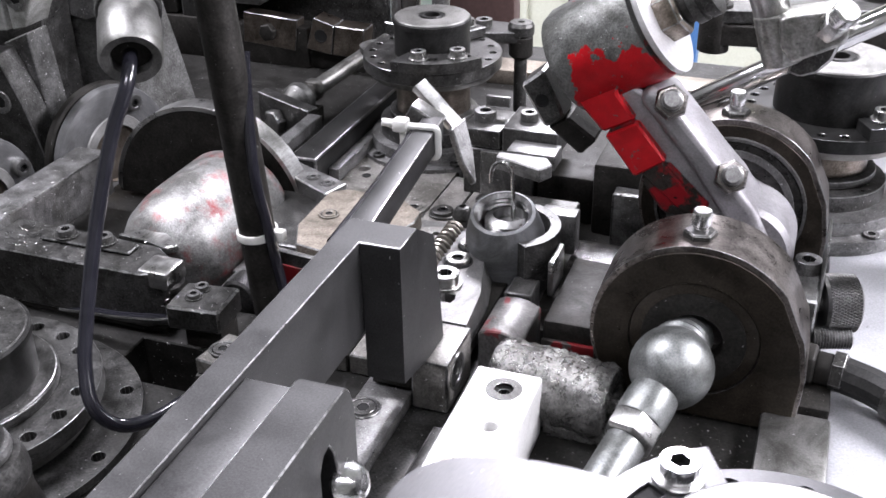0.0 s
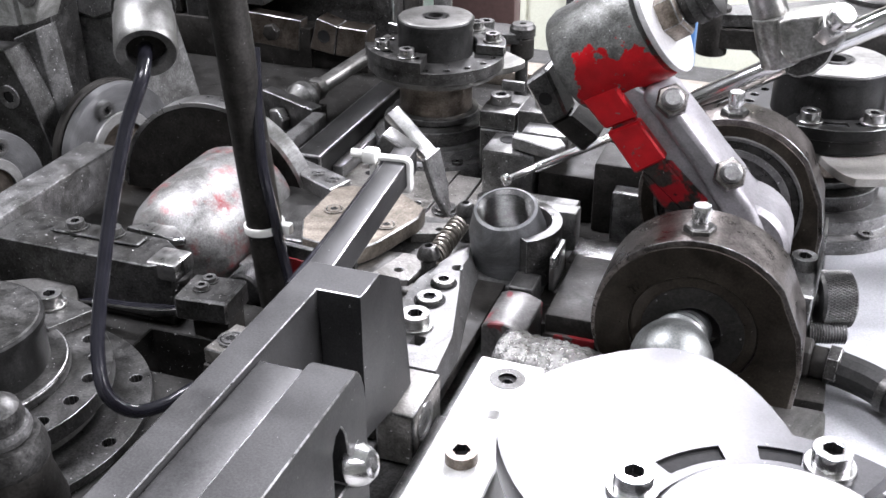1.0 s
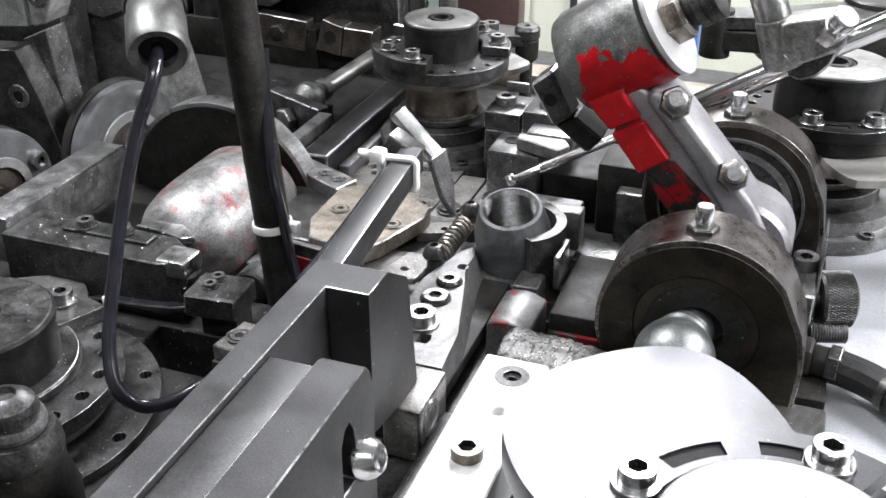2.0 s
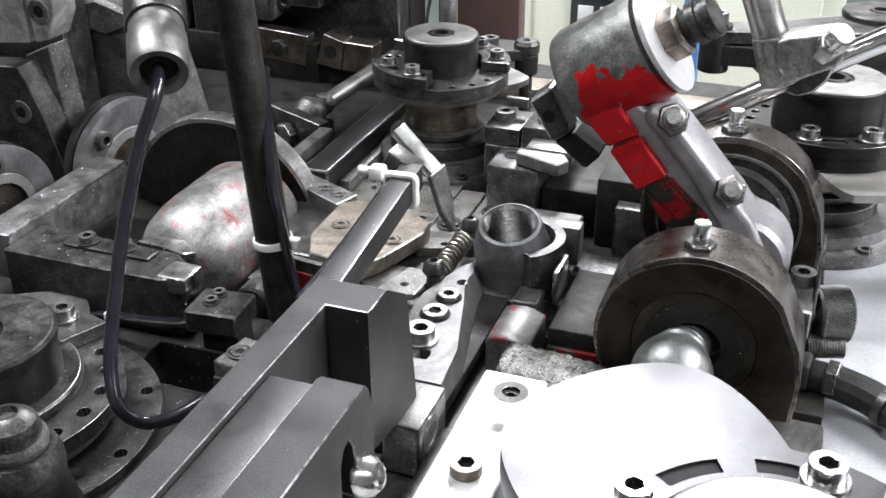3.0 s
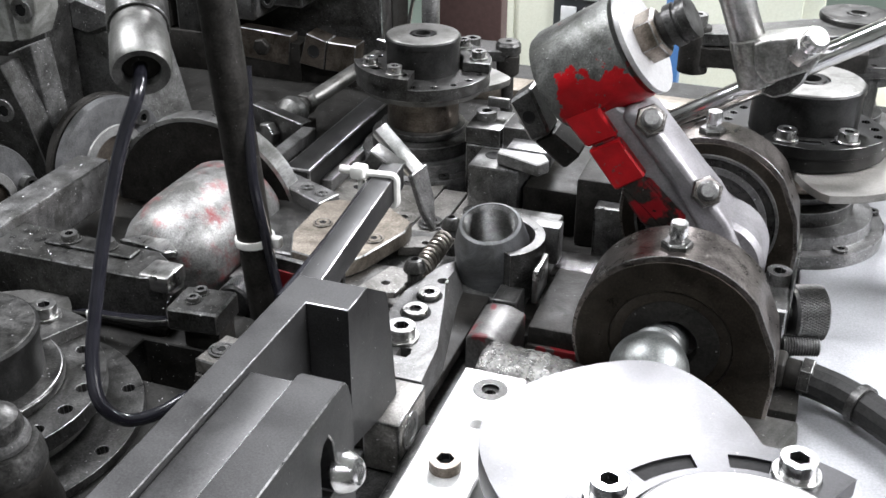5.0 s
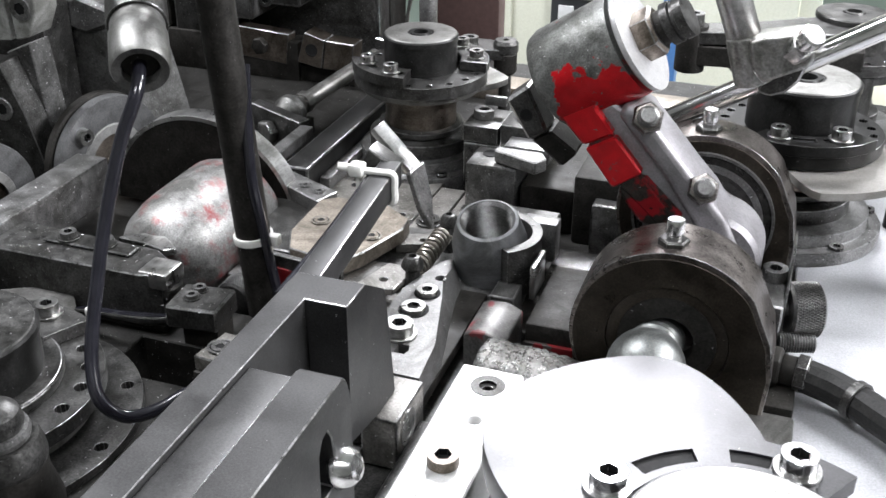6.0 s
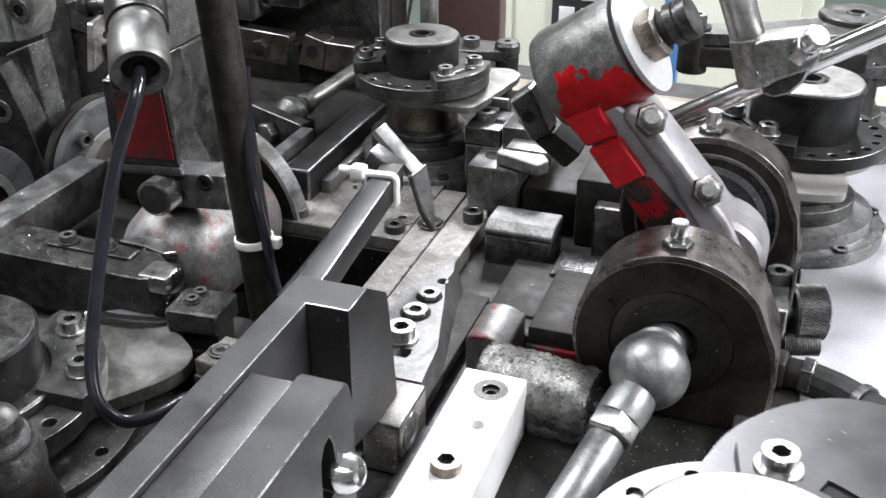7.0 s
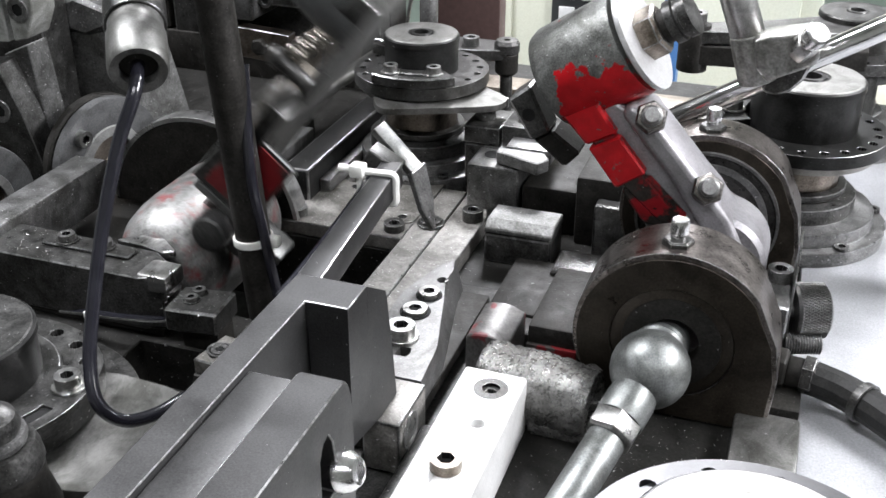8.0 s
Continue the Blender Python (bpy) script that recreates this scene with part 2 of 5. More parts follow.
def box(x0, x1, y0, y1, z0, z1, bevel=0.0008):
    bm = bmesh.new()
    bmesh.ops.create_cube(bm, size=1.0, matrix=Matrix.Translation(((x0 + x1) / 2, (y0 + y1) / 2, (z0 + z1) / 2)) @ Matrix.Diagonal((x1 - x0, y1 - y0, z1 - z0, 1)))
    return finish(bm, min(bevel, 0.3 * min(x1 - x0, y1 - y0, z1 - z0)))


def circle(cx, cy, r, n=32, start=0.0):
    return [(cx + r * math.cos(start + 2 * math.pi * i / n), cy + r * math.sin(start + 2 * math.pi * i / n)) for i in range(n)]


AXES = {"z": Matrix(), "y": Matrix(((1, 0, 0, 0), (0, 0, 1, 0), (0, 1, 0, 0), (0, 0, 0, 1))), "x": Matrix(((0, 0, 1, 0), (1, 0, 0, 0), (0, 1, 0, 0), (0, 0, 0, 1)))}


def plate(outer, low, high, holes=(), axis="z", bevel=0.0007, steps=1):
    """A plate with through holes. The outline lies in x, y (axis z), x, z (axis y) or y, z (axis x)."""
    bm = bmesh.new()
    loops = [outer, *holes]
    flat = [p for loop in loops for p in loop]
    tris = tessellate_polygon([[Vector((*p, 0)) for p in loop] for loop in loops])
    lo = [bm.verts.new((*p, low)) for p in flat]
    hi = [bm.verts.new((*p, high)) for p in flat]
    for a, b, c in tris:
        pa, pb, pc = flat[a], flat[b], flat[c]
        if abs((pb[0] - pa[0]) * (pc[1] - pa[1]) - (pc[0] - pa[0]) * (pb[1] - pa[1])) < 1e-12:
            continue
        for vs in ((lo[a], lo[b], lo[c]), (hi[a], hi[c], hi[b])):
            try:
                bm.faces.new(vs)
            except ValueError:
                pass
    k = 0
    for loop in loops:
        n = len(loop)
        for i in range(n):
            j = (i + 1) % n
            bm.faces.new((lo[k + i], lo[k + j], hi[k + j], hi[k + i]))
        k += n
    bm.transform(AXES[axis])
    finish(bm, bevel, steps)
    k = "xyz".index(axis)
    for f in bm.faces:
        if abs(f.normal[k]) > 0.9995:
            f.smooth = False
    return bm


def facet_plate(top, low, z0, z1, holes=()):
    """A plate whose foot outline is wider than its top, with sunk holes in the top."""
    bm = plate(top, z0, z1, holes, bevel=0)
    foot = {(round(x, 5), round(y, 5)): q for (x, y), q in zip(top, low)}
    for v in bm.verts:
        q = foot.get((round(v.co.x, 5), round(v.co.y, 5)))
        if q and v.co.z < (z0 + z1) / 2:
            v.co.x, v.co.y = q
    return finish(bm, 0.0005, 1)


def lathe(profile, base=(0, 0, 0), axis=(0, 0, 1), n=40, bevel=0.0):
    """A turned body: profile of (radius, height) along the axis from base."""
    bm = bmesh.new()
    rings = []
    for r, h in profile:
        if r < 1e-6:
            rings.append([bm.verts.new((0, 0, h))])
        else:
            rings.append([bm.verts.new((r * math.cos(2 * math.pi * i / n), r * math.sin(2 * math.pi * i / n), h)) for i in range(n)])
    for a, b in zip(rings, rings[1:]):
        for i in range(n):
            j = (i + 1) % n
            vs = [a[i], a[j] if len(a) > 1 else None, b[j] if len(b) > 1 else None, b[i]] if len(a) > 1 and len(b) > 1 else ([a[0], b[j], b[i]] if len(a) == 1 else [a[i], a[j], b[0]])
            if len(a) == 1:
                vs = [a[0], b[j], b[i]]
            bm.faces.new(vs)
    bm.transform(Matrix.Translation(base) @ Vector(axis).to_track_quat("Z", "Y").to_matrix().to_4x4())
    return finish(bm, bevel)


def rod(p0, p1, r, n=24, bevel=0.0006, r1=None):
    v = Vector(p1) - Vector(p0)
    return lathe([(0, 0), (r, 0), (r if r1 is None else r1, v.length), (0, v.length)], p0, v, n, bevel)


def tube(points, r, n=12, closed=False, smooth=6):
    """A round cord along a smooth path through the points."""
    pts = [Vector(p) for p in points]
    fine = []
    m = len(pts)
    for i in range(m if closed else m - 1):
        p = [pts[(i + k) % m] if closed else pts[min(max(i + k, 0), m - 1)] for k in (-1, 0, 1, 2)]
        for s in range(smooth):
            u = s / smooth
            fine.append(0.5 * (2 * p[1] + (p[2] - p[0]) * u + (2 * p[0] - 5 * p[1] + 4 * p[2] - p[3]) * u * u + (3 * p[1] - p[0] - 3 * p[2] + p[3]) * u ** 3))
    if not closed:
        fine.append(pts[-1])
    bm = bmesh.new()
    side = Vector((0.3, 0.2, 0.9)).normalized()
    rings, k = [], len(fine)
    for i, p in enumerate(fine):
        d = (fine[(i + 1) % k] - fine[i - 1]) if closed or 0 < i < k - 1 else (fine[1] - fine[0] if i == 0 else fine[-1] - fine[-2])
        d.normalize()
        side = (side - d * side.dot(d)).normalized()
        other = d.cross(side)
        rings.append([bm.verts.new(p + r * (math.cos(2 * math.pi * a / n) * side + math.sin(2 * math.pi * a / n) * other)) for a in range(n)])
    for i in range(k if closed else k - 1):
        a, b = rings[i], rings[(i + 1) % k]
        for j in range(n):
            bm.faces.new((a[j], a[(j + 1) % n], b[(j + 1) % n], b[j]))
    if not closed:
        bm.faces.new(rings[0])
        bm.faces.new(rings[-1])
    return finish(bm)


def knurl(base, axis, r, length, n=60, twist=0.5, depth=0.0004):
    """Crossed ridges round a knob, from base along the axis."""
    q = Vector(axis).normalized()
    a0 = q.cross(Vector((0.31, 0.2, 0.93))).normalized()
    b0 = q.cross(a0)
    w = 0.9 * math.pi / n
    bm = bmesh.new()

    def at(a, rr, h):
        return bm.verts.new(Vector(base) + q * h + rr * (math.cos(a) * a0 + math.sin(a) * b0))

    for k in range(n):
        for sign in (-1, 1):
            rows = []
            for m in range(6):
                a = 2 * math.pi * k / n + sign * twist * m / 5
                h = length * m / 5
                rows.append((at(a - w * 0.6, r * 0.985, h), at(a, r + depth, h), at(a + w * 0.6, r * 0.985, h)))
            for u, v in zip(rows, rows[1:]):
                for e in (0, 1):
                    bm.faces.new((u[e], u[e + 1], v[e + 1], v[e]))
    return bm


def thing(name, origin, label, category, group="", kind=""):
    ob = new(name)
    ob.location = origin
    ob.empty_display_size = 0.02
    ORIGIN[ob] = Vector(origin)
    return tagged(ob, label, category, group, kind)


def part(name, bm, material, parent, label="", at=None):
    """One mesh object under a thing or under a part; the mesh is given in the thing's own world place."""
    home = Vector(at) if at is not None else ORIGIN[parent]
    bm.transform(Matrix.Translation(-home))
    mesh = bpy.data.meshes.new(name)
    bm.to_mesh(mesh)
    bm.free()
    mesh.materials.append(material)
    mesh.materials.append(EDGE if material in WORN else material)
    ob = new(name, mesh)
    ob.parent = parent
    ob.location = home - ORIGIN[parent]
    ORIGIN[ob] = home
    return tagged(ob, label) if label else ob


def setting(name, bm, material, label, category="", kind="structure"):
    mesh = bpy.data.meshes.new(name)
    bm.to_mesh(mesh)
    bm.free()
    mesh.materials.append(material)
    ob = new(name, mesh)
    ORIGIN[ob] = Vector((0, 0, 0))
    return tagged(ob, label, category or name.replace("_", " "), "", kind)


SCREWS = {}


def shared(key, build, material):
    if key not in SCREWS:
        bm = build()
        mesh = bpy.data.meshes.new(key[0])
        bm.to_mesh(mesh)
        bm.free()
        mesh.materials.append(material)
        mesh.materials.append(EDGE if material in WORN else material)
        mesh.materials.append(RECESS_SHADE)
        SCREWS[key] = mesh
    return SCREWS[key]


def place(name, mesh, parent, at, axis=(0, 0, 1), spin=0.0, label=""):
    ob = new(name, mesh)
    ob.parent = parent
    ob.matrix_local = Matrix.Translation(Vector(at) - ORIGIN[parent]) @ Vector(axis).to_track_quat("Z", "Y").to_matrix().to_4x4() @ Matrix.Rotation(spin, 4, "Z")
    ORIGIN[ob] = Vector(at)
    return tagged(ob, label) if label else ob


def socket_head(r, h):
    hexagon = circle(0, 0, r * 0.55, 6)
    bm = plate(circle(0, 0, r, 28), 0, h, [hexagon], "z", r * 0.1)
    verts = [bm.verts.new((*p, h * 0.4)) for p in hexagon]
    # Socket floor and walls take the black that paints recess shade.
    bm.faces.new(verts).material_index = 2
    for f in bm.faces:
        c = f.calc_center_median()
        if math.hypot(c.x, c.y) < r * 0.5 and abs(f.normal.z) < 0.5:
            f.material_index = 2
    low = [bm.verts.new((*p, 0)) for p in circle(0, 0, r * 0.97, 28)]
    bm.faces.new(low)
    return bm


def cap_screw(parent, at, axis=(0, 0, 1), r=0.0055, h=0.006, material=None, spin=0.3, label=""):
    material = material or GROUND
    return place("cap_screw", shared(("cap_screw", r, h, material.name), lambda: socket_head(r, h), material), parent, at, axis, spin, label)


def washer(parent, at, axis=(0, 0, 1), r=0.0075, h=0.0012, material=None):
    material = material or GROUND
    return place("washer", shared(("washer", r, h, material.name), lambda: plate(circle(0, 0, r, 28), 0, h, [circle(0, 0, r * 0.5, 20)], "z", 0.0002), material), parent, at, axis)


def hex_head(r, h):
    return lathe([(0, 0), (r, 0), (r, h * 0.85), (r * 0.88, h), (0, h)], n=6, bevel=r * 0.03)


def hex_nut(parent, at, axis=(0, 0, 1), r=0.007, h=0.006, material=None, spin=0.2, name="hex_nut", label=""):
    material = material or STEEL
    return place(name, shared((name, r, h, material.name), lambda: hex_head(r, h), material), parent, at, axis, spin, label)


def dome_screw(parent, at, axis=(0, 0, 1), r=0.006, h=0.005, material=None):
    material = material or DARK
    prof = [(0, h * 0.55), (r * 0.35, h * 0.55), (r * 0.35, h), (r * 0.6, h * 0.93), (r * 0.85, h * 0.6), (r, 0.0), (r * 0.9, -h * 0.2), (0, -h * 0.2)]
    return place("button_screw", shared(("button_screw", r, h, material.name), lambda: lathe(prof, n=28), material), parent, at, axis)


def inset_screw(parent, at, axis=(0, 0, 1), r=0.0055, material=None):
    """A screw sunk in its counterbore: a raised burr ring, the head down in it, and a black disc painting its shade."""
    material = material or STEEL
    a = Vector(axis)
    rim = shared(("counterbore", r, material.name), lambda: plate(circle(0, 0, r, 28), 0, 0.0006, [circle(0, 0, r * 0.8, 24)], "z", 0.0002), material)
    bore = shared(("bore_shade", r), lambda: lathe([(0, 0.0001), (r * 0.8, 0.0001), (r * 0.8, 0.0002), (0, 0.0002)], n=24), RECESS_SHADE)
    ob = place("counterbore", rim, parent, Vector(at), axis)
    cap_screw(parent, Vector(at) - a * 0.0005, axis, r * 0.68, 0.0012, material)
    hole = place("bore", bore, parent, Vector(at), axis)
    return ob


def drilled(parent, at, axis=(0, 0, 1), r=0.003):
    # No hole is cut: a flat black disc paints the hole's shade.
    return place("drilled_hole_shade", shared(("drilled_hole_shade", r), lambda: lathe([(0, 0.0), (r, 0.0), (r, 0.0003), (r * 0.85, 0.0003), (r * 0.8, 0.00015), (0, 0.00015)], n=20), RECESS_SHADE), parent, at, axis)


def arc(r, a0, a1, n):
    return [(r * math.cos(radians(a0 + (a1 - a0) * i / n)), r * math.sin(radians(a0 + (a1 - a0) * i / n))) for i in range(n + 1)]
TOOL = surface("worn_tool_steel", (0.09, 0.09, 0.089), (0.20, 0.199, 0.196), (0.30, 0.48), 0.6, 60, 900, 0.15, (0.72, (0.6, 0.6, 0.6)))
THREAD_DARK = surface("dark_cut_thread", (0.12, 0.12, 0.12), (0.3, 0.3, 0.3), (0.3, 0.45), 0.9, 200, 1500, 0.1)
SWARFY = surface("swarf_strewn_steel", (0.09, 0.09, 0.09), (0.26, 0.26, 0.255), (0.3, 0.5), 0.7, 70, 800, 0.4, (0.68, (0.75, 0.75, 0.75)))
PALE_CAST = surface("pale_grey_casting", (0.26, 0.265, 0.25), (0.46, 0.465, 0.45), (0.4, 0.6), 0.4, 60, 800, 0.3, (0.72, (0.15, 0.15, 0.15)))
CASTING = surface("grey_speckled_casting", (0.07, 0.07, 0.068), (0.24, 0.24, 0.235), (0.4, 0.6), 0.7, 80, 700, 0.4, (0.71, (0.6, 0.6, 0.6)))
DARK_CAM = surface("dark_cam_steel", (0.14, 0.14, 0.133), (0.27, 0.267, 0.256), (0.35, 0.5), 0.9, 30, 1200, 0.08, (0.73, (0.5, 0.5, 0.5)))

# ---- the hall ----
setting("floor", plate([(-4, -3), (4, -3), (4, 5), (-4, 5)], -1.0, -0.9, bevel=0), FLOOR, "grey-green painted concrete hall floor", "floor")
setting("wall_north", box(-4, 4, 5, 5.1, -0.9, 2.6, 0), WALL, "plain grey hall wall behind the machines", "wall")
setting("wall_south", box(-4, 4, -3.1, -3, -0.9, 2.6, 0), WALL, "plain grey hall wall", "wall")
setting("wall_east", box(4, 4.1, -3, 5, -0.9, 2.6, 0), WALL, "plain grey hall wall", "wall")
setting("wall_west", box(-4.1, -4, -3, 5, -0.9, 2.6, 0), WALL, "plain grey hall wall", "wall")
setting("ceiling", box(-4.1, 4.1, -3.1, 5.1, 2.6, 2.7, 0), WALL, "plain grey hall ceiling", "ceiling")

# ---- machine bed ----
PIT = [(-0.300, 0.362), (-0.2485, 0.362), (-0.2485, 0.3945), (-0.300, 0.3945)]
DRUM_PIT = [(-0.362, 0.432), (-0.2075, 0.432), (-0.2075, 0.529), (-0.362, 0.529)]
WHEEL_PIT = [(-0.462, 0.500), (-0.4205, 0.500), (-0.4205, 0.612), (-0.462, 0.612)]
SIDE_PIT = [(-0.485, 0.425), (-0.4305, 0.425), (-0.4305, 0.499), (-0.485, 0.499)]
setting("machine_bed", plate([(-0.85, -0.1), (0.6, -0.1), (0.6, 0.90), (-0.85, 0.90)], -0.05, 0.0, [PIT, DRUM_PIT, WHEEL_PIT, SIDE_PIT]), BED, "oily black cast iron machine bed strewn with swarf", "machine bed")
setting("machine_base", box(-0.80, 0.55, -0.05, 0.85, -0.9, -0.16, 0.004), BLACK, "black painted machine base under the bed", "machine base")
setting("side_plate", plate([(0.022, 0.30), (0.45, 0.30), (0.45, 0.78), (0.022, 0.78)], 0.0, 0.0035), SIDE_PLATE, "pale grey worn steel cover plate on the bed", "cover plate")
setting("back_ledge", box(-0.30, 0.10, 0.80, 0.83, 0.0, 0.012), TAN, "stained steel ledge along the bed's back edge", "ledge")


def bed_plate(name, outline, z, holes, label):
    ob = thing(name, (outline[0][0], outline[0][1], 0), label, "bed plate")
    part("plate", plate(outline, 0.0, z, [circle(x, y, 0.004, 20) for x, y in holes]), PLATE, ob)
    return ob


p = bed_plate("slide_plate", [(-0.2068, 0.40), (-0.1895, 0.40), (-0.1895, 0.605), (-0.2068, 0.605)], 0.010, [], "worn grey steel slide plate on the machine bed")
p = bed_plate("guide_plate", [(-0.1885, 0.40), (-0.166, 0.40), (-0.166, 0.572), (-0.175, 0.605), (-0.1885, 0.605)], 0.0105, [], "worn grey steel guide plate with cap screws")
cap_screw(p, (-0.1735, 0.566, 0.0105), r=0.0065, h=0.0075, material=DARK)
washer(p, (-0.196, 0.552, 0.0106), r=0.0085, material=DARK)
cap_screw(p, (-0.196, 0.552, 0.0106), r=0.0065, h=0.003, material=DARK)
p = bed_plate("base_plate", [(-0.300, 0.530), (-0.2075, 0.530), (-0.2075, 0.64), (-0.300, 0.64)], 0.009, [(-0.268, 0.60)], "worn steel base plate with a dowel hole")
cap_screw(p, (-0.2155, 0.540, 0.009), r=0.0065, h=0.005, material=DARK)
washer(p, (-0.2160, 0.5555, 0.0091), r=0.0085, material=PLATE)
cap_screw(p, (-0.2160, 0.5555, 0.0091), r=0.0058, h=0.0016, material=PLATE)
cap_screw(p, (-0.2800, 0.5400, 0.009), r=0.0060, h=0.005, material=STEEL)
drilled(p, (-0.262, 0.59, 0.009), r=0.003)


# ---- cam spindles, which turn in step ----
def ring_holes(r, size, n, skip=()):
    return [circle(r * math.cos(2 * math.pi * i / n), r * math.sin(2 * math.pi * i / n), size, 10) for i in range(n) if i not in skip]


def lobe_outline(r0, lobe):
    """A cam's outline: the base circle, swollen over each (from, to, radius)."""
    pts = []
    for i in range(120):
        a = i * 3.0
        r = r0
        for a0, a1, top in lobe:
            mid, half = (a0 + a1) / 2, (a1 - a0) / 2
            off = abs((a - mid + 180) % 360 - 180)
            if off < half + 20:
                u = min(1.0, (half + 20 - off) / 20)
                r = max(r, r0 + (top - r0) * (u * u * (3 - 2 * u)))
        pts.append((r * math.cos(radians(a)), r * math.sin(radians(a))))
    return pts


def cam_outline(marks, r0):
    """A cam's outline through (degrees, radius) marks, with the base circle elsewhere."""
    xs = [a for a, _ in marks]
    rs = [v for _, v in marks]
    pts = []
    for i in range(180):
        a = i * 2.0
        k = sum(max(float(np.interp(a + d - w, xs, rs, r0, r0)) for w in (0, 360)) for d in (-3, -1.5, 0, 1.5, 3)) / 5
        pts.append((k * math.cos(radians(a)), k * math.sin(radians(a))))
    return pts


def segment(name, parent, c, r_in, r_out, z0, z1, a0, a1, bolts, rb, material, screw_r, slots=()):
    outline = arc(r_out, a0, a1, 20) + arc(r_in, a1, a0, 20)
    holes = [arc(rb + screw_r * 0.55, s0, s1, 5) + arc(rb - screw_r * 0.55, s1, s0, 5) for s0, s1 in slots]
    bm = plate(outline, z0, z1, holes)
    bm.transform(Matrix.Translation((c[0], c[1], 0)))
    seg = part(name, bm, material, parent)
    # Each slot is filled with black to paint in the shade of its depth.
    for s0, s1 in slots:
        fill = plate(arc(rb + screw_r * 0.54, s0 + 0.3, s1 - 0.3, 5) + arc(rb - screw_r * 0.54, s1 - 0.3, s0 + 0.3, 5), z0 + 0.0002, z1 - 0.0012, bevel=0)
        fill.transform(Matrix.Translation((c[0], c[1], 0)))
        part("slot_shade_fill", fill, RECESS_SHADE, seg, "black slot fill painted as deep shade")
    for b in bolts:
        x, y = c[0] + rb * math.cos(radians(b)), c[1] + rb * math.sin(radians(b))
        washer(seg, (x, y, z1), r=screw_r * 1.3, h=screw_r * 0.25)
        cap_screw(seg, (x, y, z1 + screw_r * 0.25), r=screw_r, h=screw_r * 0.95, spin=b, material=BRIGHT if material is WHITE_CAM else GROUND)
    return seg


def spindle(label, c, hub_r, hub_z0, hub_z1, flange_r, fz, base_r, col_r, lobes, segs, material, n_holes=16, hub_lip=0.0, screw_r=0.005, base=True, cam_drop=0.007, cam_mat=None, cam_z=None, hub_mat=None, seg_r=None, face_mat=None, marks=None, edge=0.0012):
    seg_r = seg_r or flange_r * 1.02
    ob = thing("cam_spindle", (c[0], c[1], 0), label, "cam spindle", "cam spindles")
    x, y = c
    if base:
        part("base_flange", lathe([(0, 0), (base_r, 0), (base_r, 0.012), (base_r * 0.86, 0.012), (base_r * 0.86, 0.020), (0, 0.020)], (x, y, 0.0), n=64, bevel=0.0007), STEEL, ob)
        part("base_ring", lathe([(col_r * 1.05, 0.0), (col_r * 1.45, 0.0), (col_r * 1.45, 0.010), (col_r * 1.05, 0.012)], (x, y, 0.020), n=56, bevel=0.0006), DARK, ob)
        part("upper_ring", lathe([(col_r * 1.02, 0.0), (col_r * 1.2, 0.0), (col_r * 1.2, 0.004), (col_r * 1.02, 0.005)], (x, y, 0.0322), n=56, bevel=0.0005), DARK, ob)
        for k in range(5):
            a = radians(20 + 72 * k)
            cap_screw(ob, (x + base_r * 0.92 * math.cos(a), y + base_r * 0.92 * math.sin(a), 0.0121), r=screw_r * 0.8, h=0.002, material=DARK)
    rot = part("rotor", rod((x, y, 0.006), (x, y, fz - 0.004), col_r, 48), BROWN if base else DARK, ob, "browned turning column")
    move = Matrix.Translation((x, y, 0))
    bm = plate(circle(0, 0, flange_r, 72), fz - 0.008, fz, ring_holes(flange_r * 0.87, flange_r * 0.055, n_holes))
    bm.transform(move)
    part("index_flange", bm, material, rot)
    z0 = fz - 0.009 - cam_drop if cam_z is None else cam_z
    bm = plate(cam_outline(marks, flange_r * 0.9) if marks else lobe_outline(flange_r * 0.9, lobes), z0, z0 + cam_drop, bevel=edge, steps=3)
    seg_z = fz + 0.0002 if cam_z is None else cam_z + cam_drop + 0.0002
    bm.transform(move)
    part("cam_plate", bm, cam_mat or material, rot, "cam plate with a swollen lobe")
    part("hub", lathe([(0, hub_z0), (hub_r * 0.97, hub_z0), (hub_r * 0.97, hub_z1 - 0.004), (hub_r, hub_z1 - 0.004), (hub_r, hub_z1 - 0.001), (hub_r * 0.97, hub_z1), (hub_r * 0.30, hub_z1), (hub_r * 0.28, hub_z1 + 0.001), (hub_r * 0.2, hub_z1 + 0.001), (hub_r * 0.2, hub_z1 - 0.008), (0, hub_z1 - 0.008)], (x, y, 0), n=64), hub_mat or material, rot)
    # Black-sided hubs get a lighter top disc: light from above put into colour.
    if hub_mat or face_mat:
        part("hub_face", lathe([(hub_r * 0.34, 0), (hub_r * 0.96, 0), (hub_r * 0.94, 0.0006), (hub_r * 0.36, 0.0006)], (x, y, hub_z1), n=64), face_mat or DARK_CAM, rot)
    for a0, a1, bolts, slots in segs:
        segment("cam_segment", rot, c, hub_r * 1.06, seg_r, seg_z, seg_z + 0.0068, a0, a1, bolts, seg_r * 0.81 if seg_r < 0.06 else seg_r * 0.85, material, screw_r, slots)
    return ob, rot


ROTORS = []
BACK = (-0.2385, 0.652)
